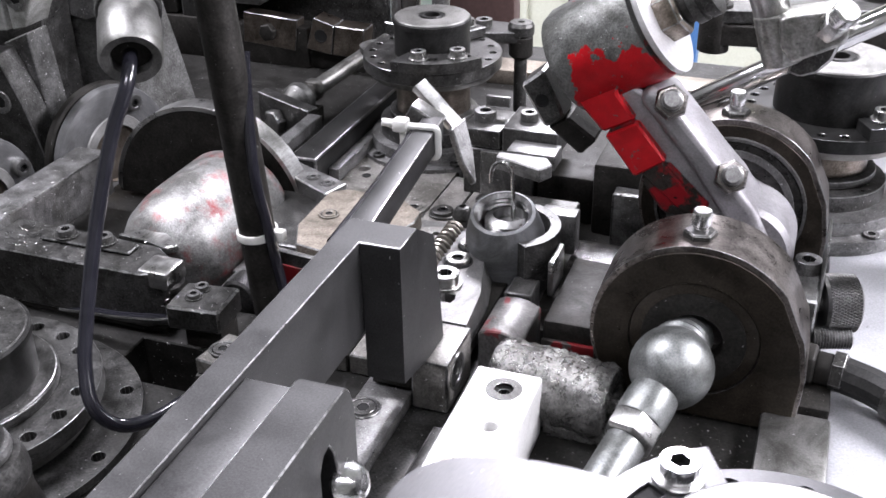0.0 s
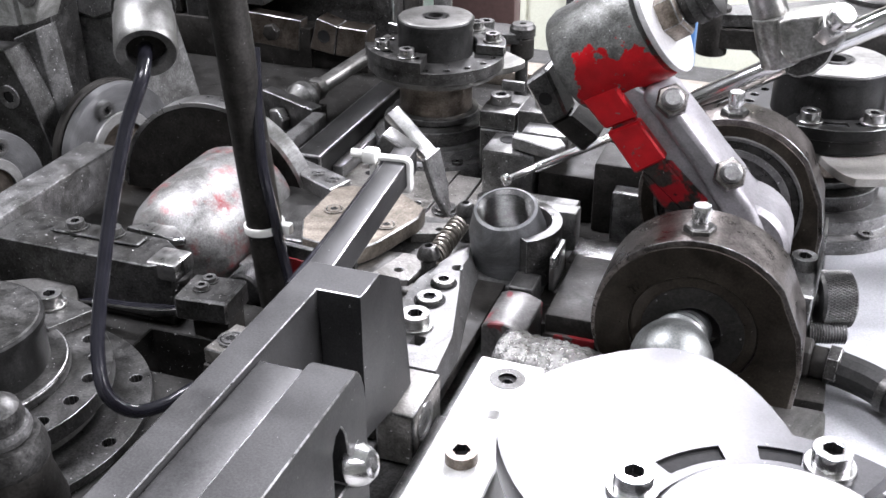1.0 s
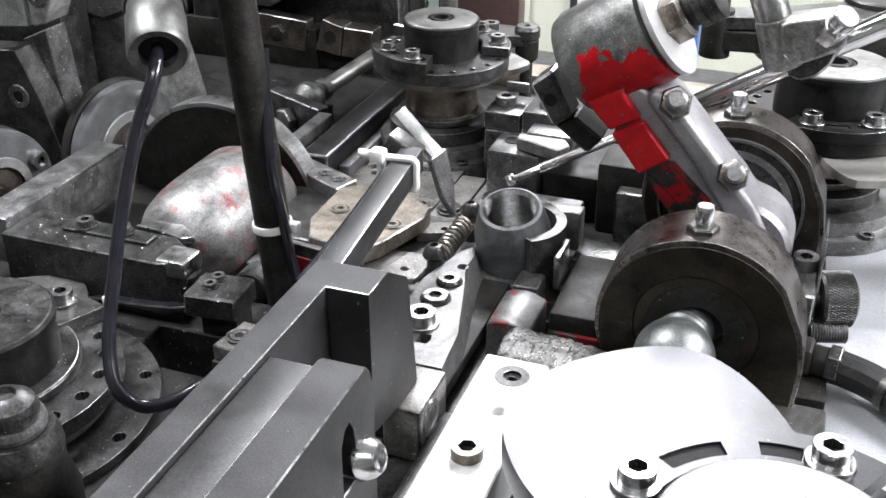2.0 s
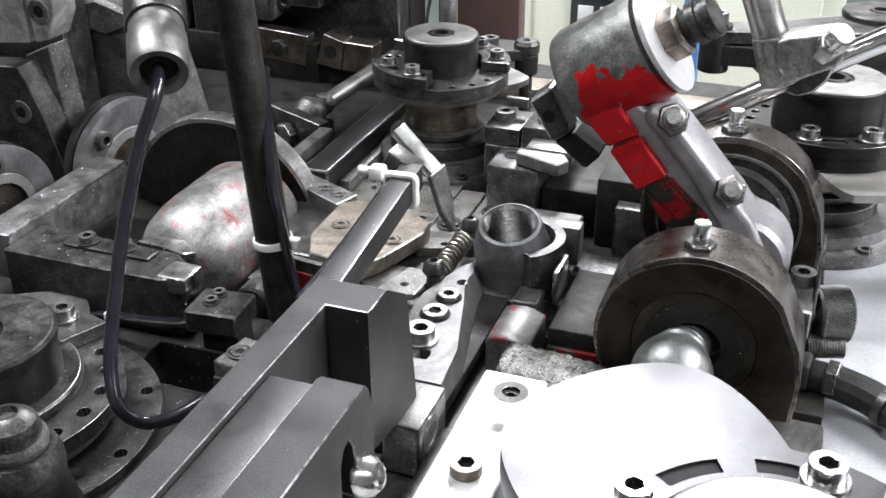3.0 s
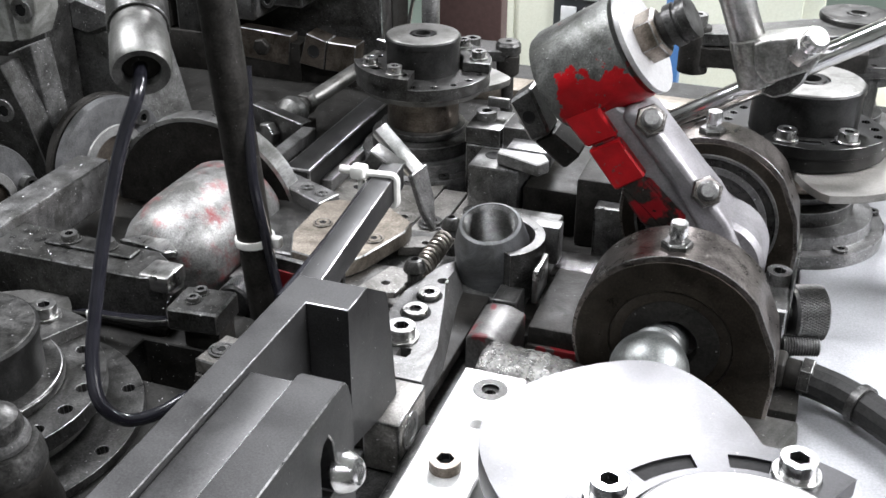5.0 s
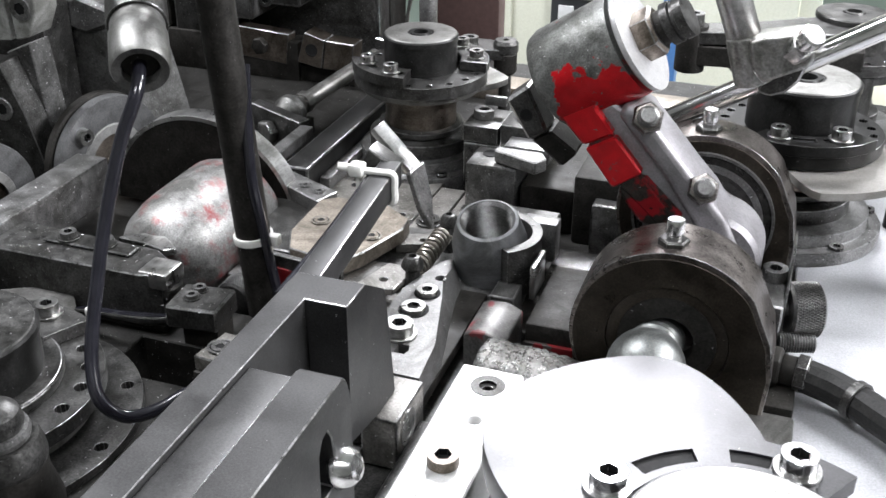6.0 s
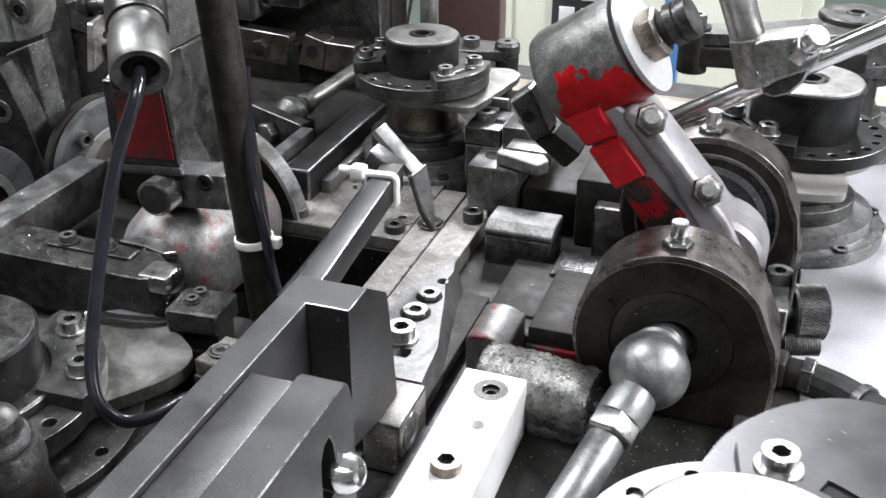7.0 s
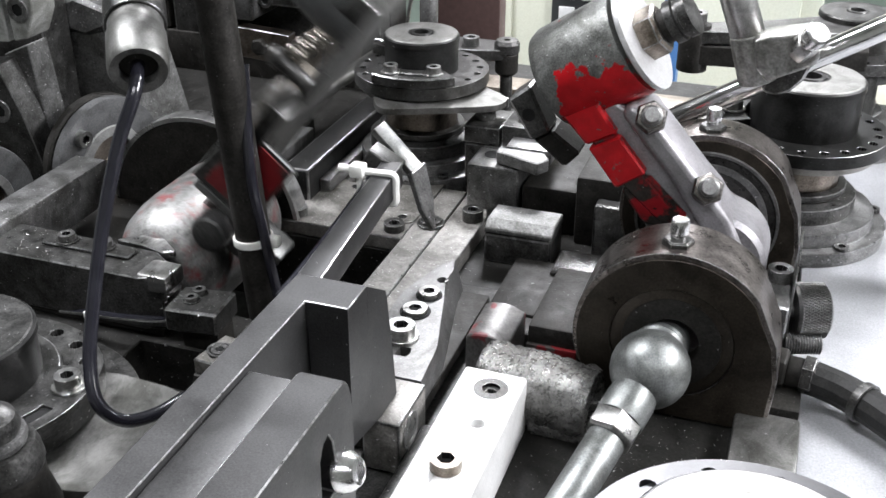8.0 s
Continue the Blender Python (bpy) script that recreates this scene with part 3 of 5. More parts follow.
s, r = spindle("tall dark steel cam spindle on the machine bed", BACK, 0.0255, 0.06, 0.098, 0.0455, 0.0745, 0.049, 0.0245,
               [], [(-158, -82, (-137, -99), ((-131, -119), (-93, -86))), (5, 78, (18, 62), ((26, 52),))], DARK, 18, screw_r=0.0048, hub_mat=BLACK_CAM, cam_drop=0.004, cam_mat=DARK_CAM,
               marks=[(2, 0.041), (14, 0.052), (25, 0.0610), (38, 0.057), (55, 0.0545), (75, 0.058), (96, 0.070), (106, 0.068), (116, 0.052), (124, 0.041)])
ROTORS.append(r)
RIGHT = (0.0096, 0.641)
s, r = spindle("black steel cam spindle with a drilled index flange", RIGHT, 0.0325, 0.066, 0.100, 0.0500, 0.0695, 0.058, 0.026,
               [(-74, -8, 0.078)], [(-118, -28, (-101, -52), ((-92, -72), (-66, -60)))], BLACK_CAM, 22, screw_r=0.0055, cam_drop=0.0045, cam_mat=CAM_LIGHT, hub_mat=BLACK_CAM)
ROTORS.append(r)
LEFT = (-0.3308, 0.3040)
s, r = spindle("dark grey cam spindle with a drilled flange", LEFT, 0.0358, 0.014, 0.052, 0.0610, 0.0230, 0.072, 0.024,
               [], [(66, 148, (86, 128), ((94, 112),)), ], DARK, 20, screw_r=0.0058, base=False, cam_mat=DARK_CAM, hub_mat=BLACK_CAM, face_mat=DARK, edge=0.0022,
               marks=[(76, 0.051), (82, 0.057), (90, 0.071), (97, 0.090), (103, 0.100), (109, 0.1030), (118, 0.1014), (130, 0.1012), (138, 0.1030), (145, 0.095), (152, 0.0785), (165, 0.058), (172, 0.051)])
part("hub_collar", lathe([(0.0335, 0), (0.0430, 0), (0.0430, 0.004), (0.0420, 0.005), (0.0335, 0.005)], (*LEFT, 0.0232), n=64, bevel=0.0004), DARK, r)
bm = plate(circle(0, 0, 0.0760, 96), 0.0002, 0.0045, ring_holes(0.0690, 0.0032, 9), bevel=0.0006)
bm.transform(Matrix.Translation((*LEFT, 0)))
part("base_disc", bm, DARK, s, "low grey base disc with drilled holes")
ROTORS.append(r)
FRONT = (0.0135, 0.248)
FRONT_MARKS = [(80, 0.049), (87, 0.06), (94, 0.077), (100, 0.0925), (105, 0.1055), (110, 0.1145), (115, 0.118), (122, 0.1185), (133, 0.1172), (141, 0.1158), (149, 0.1125), (155, 0.1075), (161, 0.0985), (168, 0.087), (175, 0.0755), (185, 0.058), (193, 0.049)]
s, r = spindle("pale satin steel cam spindle with a large lobe", FRONT, 0.0385, 0.05, 0.0835, 0.054, 0.074, 0.06, 0.03,
               [], [(60, 176, (77, 161), ((87, 103), (117, 143)))], WHITE_CAM, 13, screw_r=0.0062, cam_drop=0.012, cam_z=0.0606, seg_r=0.0590, face_mat=HUB_FACE, marks=FRONT_MARKS, edge=0.0030)
ROTORS.append(r)
FRONT_ROTOR = r
FAR = (0.035, 0.80)
s, r = spindle("dark cam spindle standing behind the others", FAR, 0.026, 0.07, 0.10, 0.045, 0.075, 0.05, 0.02, [(150, 230, 0.085)], [(140, 240, (160, 220), ())], DARK, 16)
ROTORS.append(r)

def roller(at, r=0.0085):
    ob = thing("roller_follower", (at[0], at[1], 0), "black cam roller on a round post with a slotted cap", "cam roller", "cam rollers")
    part("post", rod((at[0], at[1], 0), (at[0], at[1], at[2]), r * 0.55), DARK, ob)
    part("roller", lathe([(0, 0), (r * 0.8, 0), (r, 0.002), (r, 0.015), (r * 0.8, 0.017), (0, 0.017)], at, n=28), BLACK, ob)
    part("cap", lathe([(0, 0), (r * 1.1, 0), (r * 1.1, 0.006), (r * 0.9, 0.0085), (r * 0.3, 0.0085), (r * 0.25, 0.007), (0, 0.007)], (at[0], at[1], at[2] + 0.017), n=28), DARK, ob)
    return ob


roller((-0.2005, 0.728, 0.050))
roller((0.075, 0.660, 0.072))


# ---- carriage that slides along the rail ----
def carriage():
    ob = thing("slide_carriage", (-0.155, 0.32, 0.0), "dark oiled steel slide carriage with a long bar", "slide carriage")
    ell = [(-0.1700, 0.06), (-0.1580, 0.06), (-0.1580, 0.3085), (-0.1407, 0.3085), (-0.1407, 0.3268), (-0.1700, 0.3268)]
    bm = plate(ell, 0.0870, 0.1000, bevel=0)
    rim = [e for e in bm.edges if all(v.co.z > 0.0999 for v in e.verts) and e.calc_face_angle(0) > 1.0]
    bmesh.ops.bevel(bm, geom=rim, offset=0.0004, segments=2, profile=0.5, affect="EDGES", material=1)
    part("long_bar", bm, BAR, ob, "long oiled bar with a cross end")
    part("bar_flank", box(-0.1700, -0.1580, 0.06, 0.3268, 0.058, 0.0870, 0), BAR, ob)
    part("leg", plate([(0.3085, 0.036), (0.338, 0.0305), (0.355, 0.0305), (0.353, 0.045), (0.3474, 0.0800), (0.3453, 0.0877), (0.3269, 0.0995), (0.3269, 0.0870), (0.3085, 0.0870)], -0.1575, -0.1407, axis="x", bevel=0), BAR, ob)
    part("rail_block", box(-0.1485, -0.1312, 0.3335, 0.3665, 0.004, 0.030, 0.0012), PLATE, ob)
    ins = part("insert", lathe([(0, 0), (0.0085, 0), (0.0085, 0.0008), (0.0075, 0.0010), (0.0055, 0.0010), (0.005, 0.0004), (0.002, 0.0004), (0.0018, -0.002), (0, -0.002)], (-0.1311, 0.3455, 0.020), (1, 0, 0), n=32), GROUND, ob, "round bushing with a centre hole")
    # the tool plate falls away in facets along its outer side
    top = [(-0.1700, 0.3675), (-0.1340, 0.3675), (-0.1365, 0.3960), (-0.1475, 0.4370), (-0.1535, 0.4560), (-0.1530, 0.4680), (-0.1560, 0.4800), (-0.1620, 0.4700), (-0.1700, 0.4400)]
    low = [(-0.1700, 0.3675), (-0.1330, 0.3675), (-0.1335, 0.3960), (-0.1425, 0.4370), (-0.1465, 0.4560), (-0.1480, 0.4700), (-0.1545, 0.4840), (-0.1630, 0.4720), (-0.1700, 0.4400)]
    slotp = [(-0.153, 0.3835), (-0.1475, 0.3835), (-0.1465, 0.3870), (-0.1475, 0.3910), (-0.153, 0.3910)]
    part("tool_plate", facet_plate(top, low, 0.0176, 0.0300, (slotp, circle(-0.1550, 0.4565, 0.0030, 16))), TOOL, ob, "worn grey tool plate with faceted edge and slot")
    washer(ob, (-0.1555, 0.3985, 0.0301), r=0.0085, h=0.0016)
    cap_screw(ob, (-0.1555, 0.3985, 0.0317), r=0.0068, h=0.0055, spin=0.5)
    cap_screw(ob, (-0.1573, 0.4222, 0.0300), r=0.0062, h=0.0026, spin=0.1)
    cap_screw(ob, (-0.1563, 0.4396, 0.0300), r=0.0055, h=0.0028, spin=0.9)
    # Flat black discs paint the shade of the counterbores round these heads.
    for at, rr in (((-0.1573, 0.4222), 0.0078), ((-0.1563, 0.4396), 0.0068)):
        part("counterbore", lathe([(0, 0), (rr, 0), (rr, 0.0004), (0, 0.0004)], (*at, 0.02995), n=28), RECESS_SHADE, ob)
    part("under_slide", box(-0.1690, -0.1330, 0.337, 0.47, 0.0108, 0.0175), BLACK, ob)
    # the bar that carries the marking tip
    u = Vector((-0.0125, 0.130, 0.0)).normalized()
    base = Vector((-0.1715, 0.327, 0.0835))
    m = Matrix.Translation(base) @ Matrix.Rotation(math.atan2(0.0125, 0.130), 4, "Z")
    bm = box(-0.0055, 0.0055, -0.02, 0.137, -0.0065, 0.0065, 0.0006)
    bm.transform(m)
    part("tip_bar", bm, BAR, ob, "square steel bar")
    part("air_tube", tube([base + Vector((-0.008, 0.0, 0.003)), base + Vector((-0.0105, 0.05, 0.004)), base + Vector((-0.016, 0.105, 0.004)), base + Vector((-0.02, 0.127, 0.002))], 0.0022), RUBBER, ob)
    z = base + u * 0.118
    tie = part("cable_tie", tube([z + Vector(v) for v in ((-0.0105, 0, 0.0068), (0, 0.001, 0.0076), (0.0065, 0.001, 0.0070), (0.0070, 0.001, 0), (0.0065, 0.001, -0.0075), (0, 0.001, -0.0078), (-0.0105, 0, -0.0075), (-0.0115, 0, 0))], 0.0018, 8, True), NYLON, ob, "white nylon cable tie")
    part("tie_head", box(z.x - 0.0165, z.x - 0.0085, z.y - 0.004, z.y + 0.004, z.z + 0.0045, z.z + 0.0115, 0.0018), NYLON, tie)
    part("tie_tail", rod(z + Vector((-0.013, 0, 0.008)), z + Vector((-0.022, -0.003, 0.0095)), 0.0022, 8), NYLON, tie)
    e = base + u * 0.137
    # bent strip: a flat upper leg, then a pointed blade reaching down
    a, b, c = Vector((-0.2010, e.y + 0.021, 0.0985)), Vector((-0.1770, e.y + 0.015, 0.0790)), Vector((-0.1640, e.y + 0.005, 0.050))
    d = (b - a).normalized()
    across = Vector((0.25, 0.95, 0.15)).normalized()
    nrm = d.cross(across).normalized()
    bm = bmesh.new()
    bmesh.ops.create_cube(bm, size=1.0, matrix=Matrix.Translation((a + b) / 2) @ Matrix((d, across, nrm)).transposed().to_4x4() @ Matrix.Diagonal(((b - a).length, 0.0095, 0.0045, 1)))
    part("tip_strip", finish(bm, 0.0006), GROUND, ob, "pale bent strip")
    d2 = (c - b).normalized()
    n2 = d2.cross(across).normalized()
    bm = plate([(-0.002, -0.0065), (-0.002, 0.0065), (0.016, 0.0055), (0.0315, 0.001), (0.0315, -0.001), (0.018, -0.0055)], -0.0022, 0.0022)
    bm.transform(Matrix.Translation(b) @ Matrix((d2, across, n2)).transposed().to_4x4())
    part("tip_blade", bm, STEEL, ob, "pointed blade")
    bm = bmesh.new()
    bmesh.ops.create_cube(bm, size=1.0, matrix=Matrix.Translation(e + Vector((-0.006, 0.003, 0.004))) @ Matrix.Rotation(0.5, 4, "Y") @ Matrix.Diagonal((0.018, 0.012, 0.010, 1)))
    part("tip_clamp", finish(bm, 0.001), DARK, ob)
    return ob


CARRIAGE = carriage()


def bar_guide():
    ob = thing("bar_guide", (-0.142, 0.16, 0.028), "dark oiled steel guide housing beside the sliding bar", "bar guide")
    part("cover_plate", box(-0.1576, -0.1412, 0.06, 0.2640, 0.028, 0.0975, 0.0004), BAR, ob)
    slot = [(0.2470, 0.0600), (0.2565, 0.0600), (0.2584, 0.0722), (0.2570, 0.0810), (0.2540, 0.0860), (0.2500, 0.0850), (0.2472, 0.0800)]
    lip = [(0.06, 0.036), (0.2735, 0.036), (0.2735, 0.0835), (0.2728, 0.0900), (0.2710, 0.0950), (0.2690, 0.0976), (0.2660, 0.0988), (0.06, 0.0988)]
    part("lip_plate", plate(lip, -0.1410, -0.1240, [slot], "x", 0.0005), BAR, ob)
    # Black box behind the slot puts its inner shade into colour.
    part("slot_shade_back", box(-0.1400, -0.1330, 0.2440, 0.2610, 0.0570, 0.0890, 0), RECESS_SHADE, ob, "black slot backing painted as inner shade")
    dome_screw(ob, (-0.1237, 0.2617, 0.0648), (1, 0, 0.3), 0.0080, 0.0075, BRIGHT)
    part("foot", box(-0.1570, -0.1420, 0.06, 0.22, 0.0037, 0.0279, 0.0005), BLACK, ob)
    return ob


bar_guide()

rail = thing("slide_rail", (-0.15, 0.3, 0), "black oiled steel rail under the carriage", "rail")
part("rail_body", box(-0.172, -0.1225, 0.05, 0.50, 0.0005, 0.0036), DARK, rail)
part("bed_strip", box(-0.1720, -0.1492, 0.24, 0.4150, 0.0037, 0.0100, 0.0005), STEEL, rail)
inset_screw(rail, (-0.1655, 0.3650, 0.0101), r=0.0080, material=DARK)
part("side_rail", box(-0.1305, -0.1225, 0.05, 0.36, 0.0036, 0.013), DARK, rail)
for y in (0.24, 0.29, 0.34):
    drilled(rail, (-0.1224, y, 0.0085), (1, 0, 0), 0.0028)

wb = thing("clamp_block", (-0.1045, 0.3, 0), "bright ground steel clamp block with socket screws", "clamp block")
part("block", plate([(-0.1190, 0.05), (-0.0900, 0.05), (-0.0900, 0.3860), (-0.1190, 0.3860)], 0.0, 0.030, [circle(-0.1030, 0.3725, 0.0062, 28), circle(-0.1015, 0.3475, 0.0034, 20)], bevel=0.001), PALE, wb)
# Black floor and lining paint in the shade down the bore.
part("bore_shade_floor", rod((-0.1030, 0.3725, 0.010), (-0.1030, 0.3725, 0.0235), 0.0061), RECESS_SHADE, wb)
part("bore_shade_lining", lathe([(0.0050, 0), (0.0061, 0), (0.0061, 0.0062), (0.0057, 0.0064), (0.0050, 0)], (-0.1030, 0.3725, 0.0236), n=32), BLACK, wb)
washer(wb, (-0.1030, 0.3725, 0.0301), r=0.0079, h=0.0003, material=DARK)
cap_screw(wb, (-0.1030, 0.3725, 0.0237), r=0.0050, h=0.0045, material=STEEL)
cap_screw(wb, (-0.1043, 0.3155, 0.0300), r=0.0066, h=0.0050, material=BROWN)


# ---- swing arm that lifts the workpiece away ----
PIVOT = Vector((-0.318, 0.49, 0.012))


def swing_arm():
    ob = thing("swing_arm", PIVOT, "steel swing arm with worn red paint on a turning drum", "transfer arm")
    part("drum", lathe([(0, 0), (0.012, 0.001), (0.022, 0.005), (0.029, 0.012), (0.0335, 0.022), (0.0355, 0.034), (0.036, 0.044), (0.036, 0.085), (0.033, 0.092), (0, 0.092)], (PIVOT.x, 0.4345, PIVOT.z), (0, 1, 0), n=56), RED_FAINT, ob, "worn drum with traces of red paint")
    part("arm_body", box(-0.300, -0.205, 0.470, 0.535, 0.0115, 0.0210, 0.002), DARK, ob)
    part("arm_web", plate([(-0.300, -0.006), (-0.255, 0.0108), (-0.205, 0.0108), (-0.205, 0.0115), (-0.300, 0.0230)], 0.4705, 0.50, axis="y"), DARK, ob)
    part("shoulder_block", plate([(-0.2555, -0.0100), (-0.2090, -0.0100), (-0.2080, 0.0280), (-0.2555, 0.0320)], 0.4484, 0.4516, axis="y", bevel=0.0008), DARK, ob, "dark shoulder block")
    part("red_face", plate([(-0.2515, -0.0080), (-0.2115, -0.0080), (-0.2105, 0.0210), (-0.2515, 0.0240)], 0.4474, 0.4482, axis="y", bevel=0.0003), RED_SIDE, ob, "worn red painted face")
    part("shoulder_ledge", box(-0.2610, -0.2557, 0.4484, 0.4524, -0.0100, 0.0280, 0.0008), STEEL, ob)
    part("step_block", box(-0.214, -0.188, 0.447, 0.476, 0.0110, 0.0216), DARK, ob)
    tan = [(-0.253, 0.478), (-0.254, 0.520), (-0.245, 0.527), (-0.2135, 0.527), (-0.194, 0.513), (-0.1935, 0.500), (-0.204, 0.466), (-0.212, 0.452), (-0.244, 0.458)]
    part("clamp_plate", plate(tan, 0.0215, 0.031), TAN, ob, "stained tan clamp plate")
    for at in ((-0.2415, 0.494), (-0.2065, 0.486)):
        inset_screw(ob, (*at, 0.0312), r=0.0058, material=TAN)
    part("rear_block", plate([(-0.306, 0.545), (-0.297, 0.558), (-0.250, 0.536), (-0.256, 0.519)], 0.018, 0.030), STEEL, ob)
    for at in ((-0.2725, 0.5375), (-0.2605, 0.5320)):
        inset_screw(ob, (*at, 0.0301), r=0.0045)
    part("gripper_base", box(-0.2045, -0.115, 0.470, 0.533, 0.0110, 0.0155), CASTING, ob)
    part("gripper_tab", plate([(-0.200, 0.436), (-0.177, 0.444), (-0.173, 0.470), (-0.190, 0.470)], 0.0215, 0.0255, [circle(-0.1855, 0.452, 0.0022, 16)]), PLATE, ob)
    part("gripper_lug", plate([(-0.197, 0.498), (-0.176, 0.506), (-0.176, 0.520), (-0.197, 0.512)], 0.0160, 0.0215, [circle(-0.184, 0.5085, 0.0022, 16)]), PLATE, ob)
    # spring between two button screws
    pts = [(-0.1710 + 0.0048 * math.cos(t), 0.463 + 0.043 * t / (2 * math.pi * 10), 0.0285 + 0.0048 * math.sin(t)) for t in [2 * math.pi * i / 10 for i in range(101)]]
    part("spring", tube(pts, 0.0011, 7, False, 2), SPRING, ob, "coiled tension spring")
    dome_screw(ob, (-0.1715, 0.4585, 0.0330), r=0.0062, h=0.006)
    dome_screw(ob, (-0.1695, 0.5120, 0.0330), r=0.0058, h=0.006)
    part("screw_post", rod((-0.1715, 0.4585, 0.014), (-0.1715, 0.4585, 0.033), 0.004), DARK, ob)
    part("screw_post", rod((-0.1695, 0.5120, 0.014), (-0.1695, 0.5120, 0.033), 0.004), DARK, ob)
    # jaws round the workpiece
    jaw = [(0.0210 * math.cos(radians(a)), 0.0210 * math.sin(radians(a))) for a in range(-62, 76, 6)]
    jaw += [(0.0265 * math.cos(radians(a)), 0.0265 * math.sin(radians(a))) for a in range(75, -63, -6)]
    bm = plate([(x - 0.137, y + 0.492) for x, y in jaw], 0.0156, 0.044)
    part("jaw", bm, DARK, ob, "curved gripper jaw")
    part("jaw_back", box(-0.128, -0.1085, 0.519, 0.530, 0.0156, 0.0385), STEEL, ob)
    part("jaw_clip", box(-0.1105, -0.1075, 0.470, 0.492, 0.018, 0.037, 0.0006), GROUND, ob)
    part("jaw_front", box(-0.128, -0.1145, 0.455, 0.472, 0.010, 0.0255, 0.001), DARK, ob)
    # clamp on the arm's near flank
    part("knob", lathe([(0, 0), (0.0085, 0), (0.0100, 0.001), (0.0100, 0.013), (0.0085, 0.014), (0, 0.014)], (-0.2710, 0.4520, 0.0035), (0, -1, 0), n=40), KNURL, ob, "knurled clamp knob")
    part("knurling", knurl((-0.2710, 0.4510, 0.0035), (0, -1, 0), 0.0100, 0.012, 48), KNURL, ob)
    part("knob_block", box(-0.2815, -0.2612, 0.4526, 0.472, -0.033, 0.0105), STEEL, ob)
    cap_screw(ob, (-0.2650, 0.4524, -0.022), (0, -1, 0), r=0.005, h=0.002, material=DARK)
    cap_screw(ob, (-0.2610, 0.4620, 0.0030), (1, 0, 0), r=0.005, h=0.004, material=STEEL)
    return ob


ARM = swing_arm()


def workpiece():
    """A threaded collar; its own origin is the arm's pivot, about which it is carried."""
    ob = thing("threaded_collar", PIVOT, "matt grey steel collar with an internal thread", "workpiece")
    c = Vector((-0.1390, 0.4915, 0.0190))
    mid = c + Vector((0, 0, 0.017))
    tilt = Matrix.Translation(mid) @ Matrix.Rotation(radians(17), 4, "X") @ Matrix.Translation(-mid)
    shell = lathe([(0.0150, 0.0), (0.0200, 0.0), (0.0205, 0.002), (0.0205, 0.020), (0.0172, 0.0325), (0.0166, 0.0338), (0.0150, 0.0345), (0.0150, 0.0)], c, n=64)
    shell.transform(tilt)
    part("shell", shell, RING, ob)
    prof, z, r0 = [(0.01495, 0.0340)], 0.0335, 0.0147
    while z > 0.003:
        prof += [(r0 - 0.0017, z - 0.0012), (r0, z - 0.0025)]
        z -= 0.0025
    thread = lathe(prof, c, n=64)
    thread.transform(tilt)
    part("thread", thread, THREAD_DARK, ob, "cut internal thread")
    return ob


COLLAR = workpiece()

plug = thing("thread_plug", (-0.137, 0.4915, 0.03), "bright threaded plug with a bent wire hook", "thread plug")
prof = [(0, 0.0)]
for i in range(9):
    prof += [(0.0128, 0.0005 + i * 0.0016), (0.0115, 0.0013 + i * 0.0016)]
prof += [(0.0085, 0.0155), (0.0080, 0.010), (0, 0.010)]
part("plug", lathe(prof, (-0.137, 0.4915, 0.034), n=40), THREAD, plug)
HX, HY = -0.137, 0.4905
part("hook", tube([(HX + 0.002, HY, 0.040), (HX + 0.002, HY, 0.060), (HX + 0.001, HY, 0.074), (HX - 0.004, HY, 0.0785), (HX - 0.009, HY, 0.074), (HX - 0.0095, HY, 0.066)], 0.0012, 10), BRIGHT, plug, "bent wire hook")

# ---- poker that darts in from behind the lever ----
poker = thing("poker_rod", (-0.1487, 0.513, 0.055), "thin bright poker rod with a square tip", "poker rod")
PD = Vector((0.0448, 0.0472, 0.0115)).normalized()
PT = Vector((-0.1487, 0.513, 0.055))
part("rod", rod(PT + PD * 0.02, PT + PD * 0.125, 0.0026), BRIGHT, poker)
part("neck", rod(PT + PD * 0.003, PT + PD * 0.02, 0.0017), GROUND, poker)
part("tip", rod(PT, PT + PD * 0.0035, 0.0034, 10), BRIGHT, poker)
part("sleeve", rod(PT + PD * 0.07, PT + PD * 0.125, 0.0038), STEEL, poker)

# ---- shaft, bearing housings and the red lever ----
SX, SZ = -0.0325, 0.040


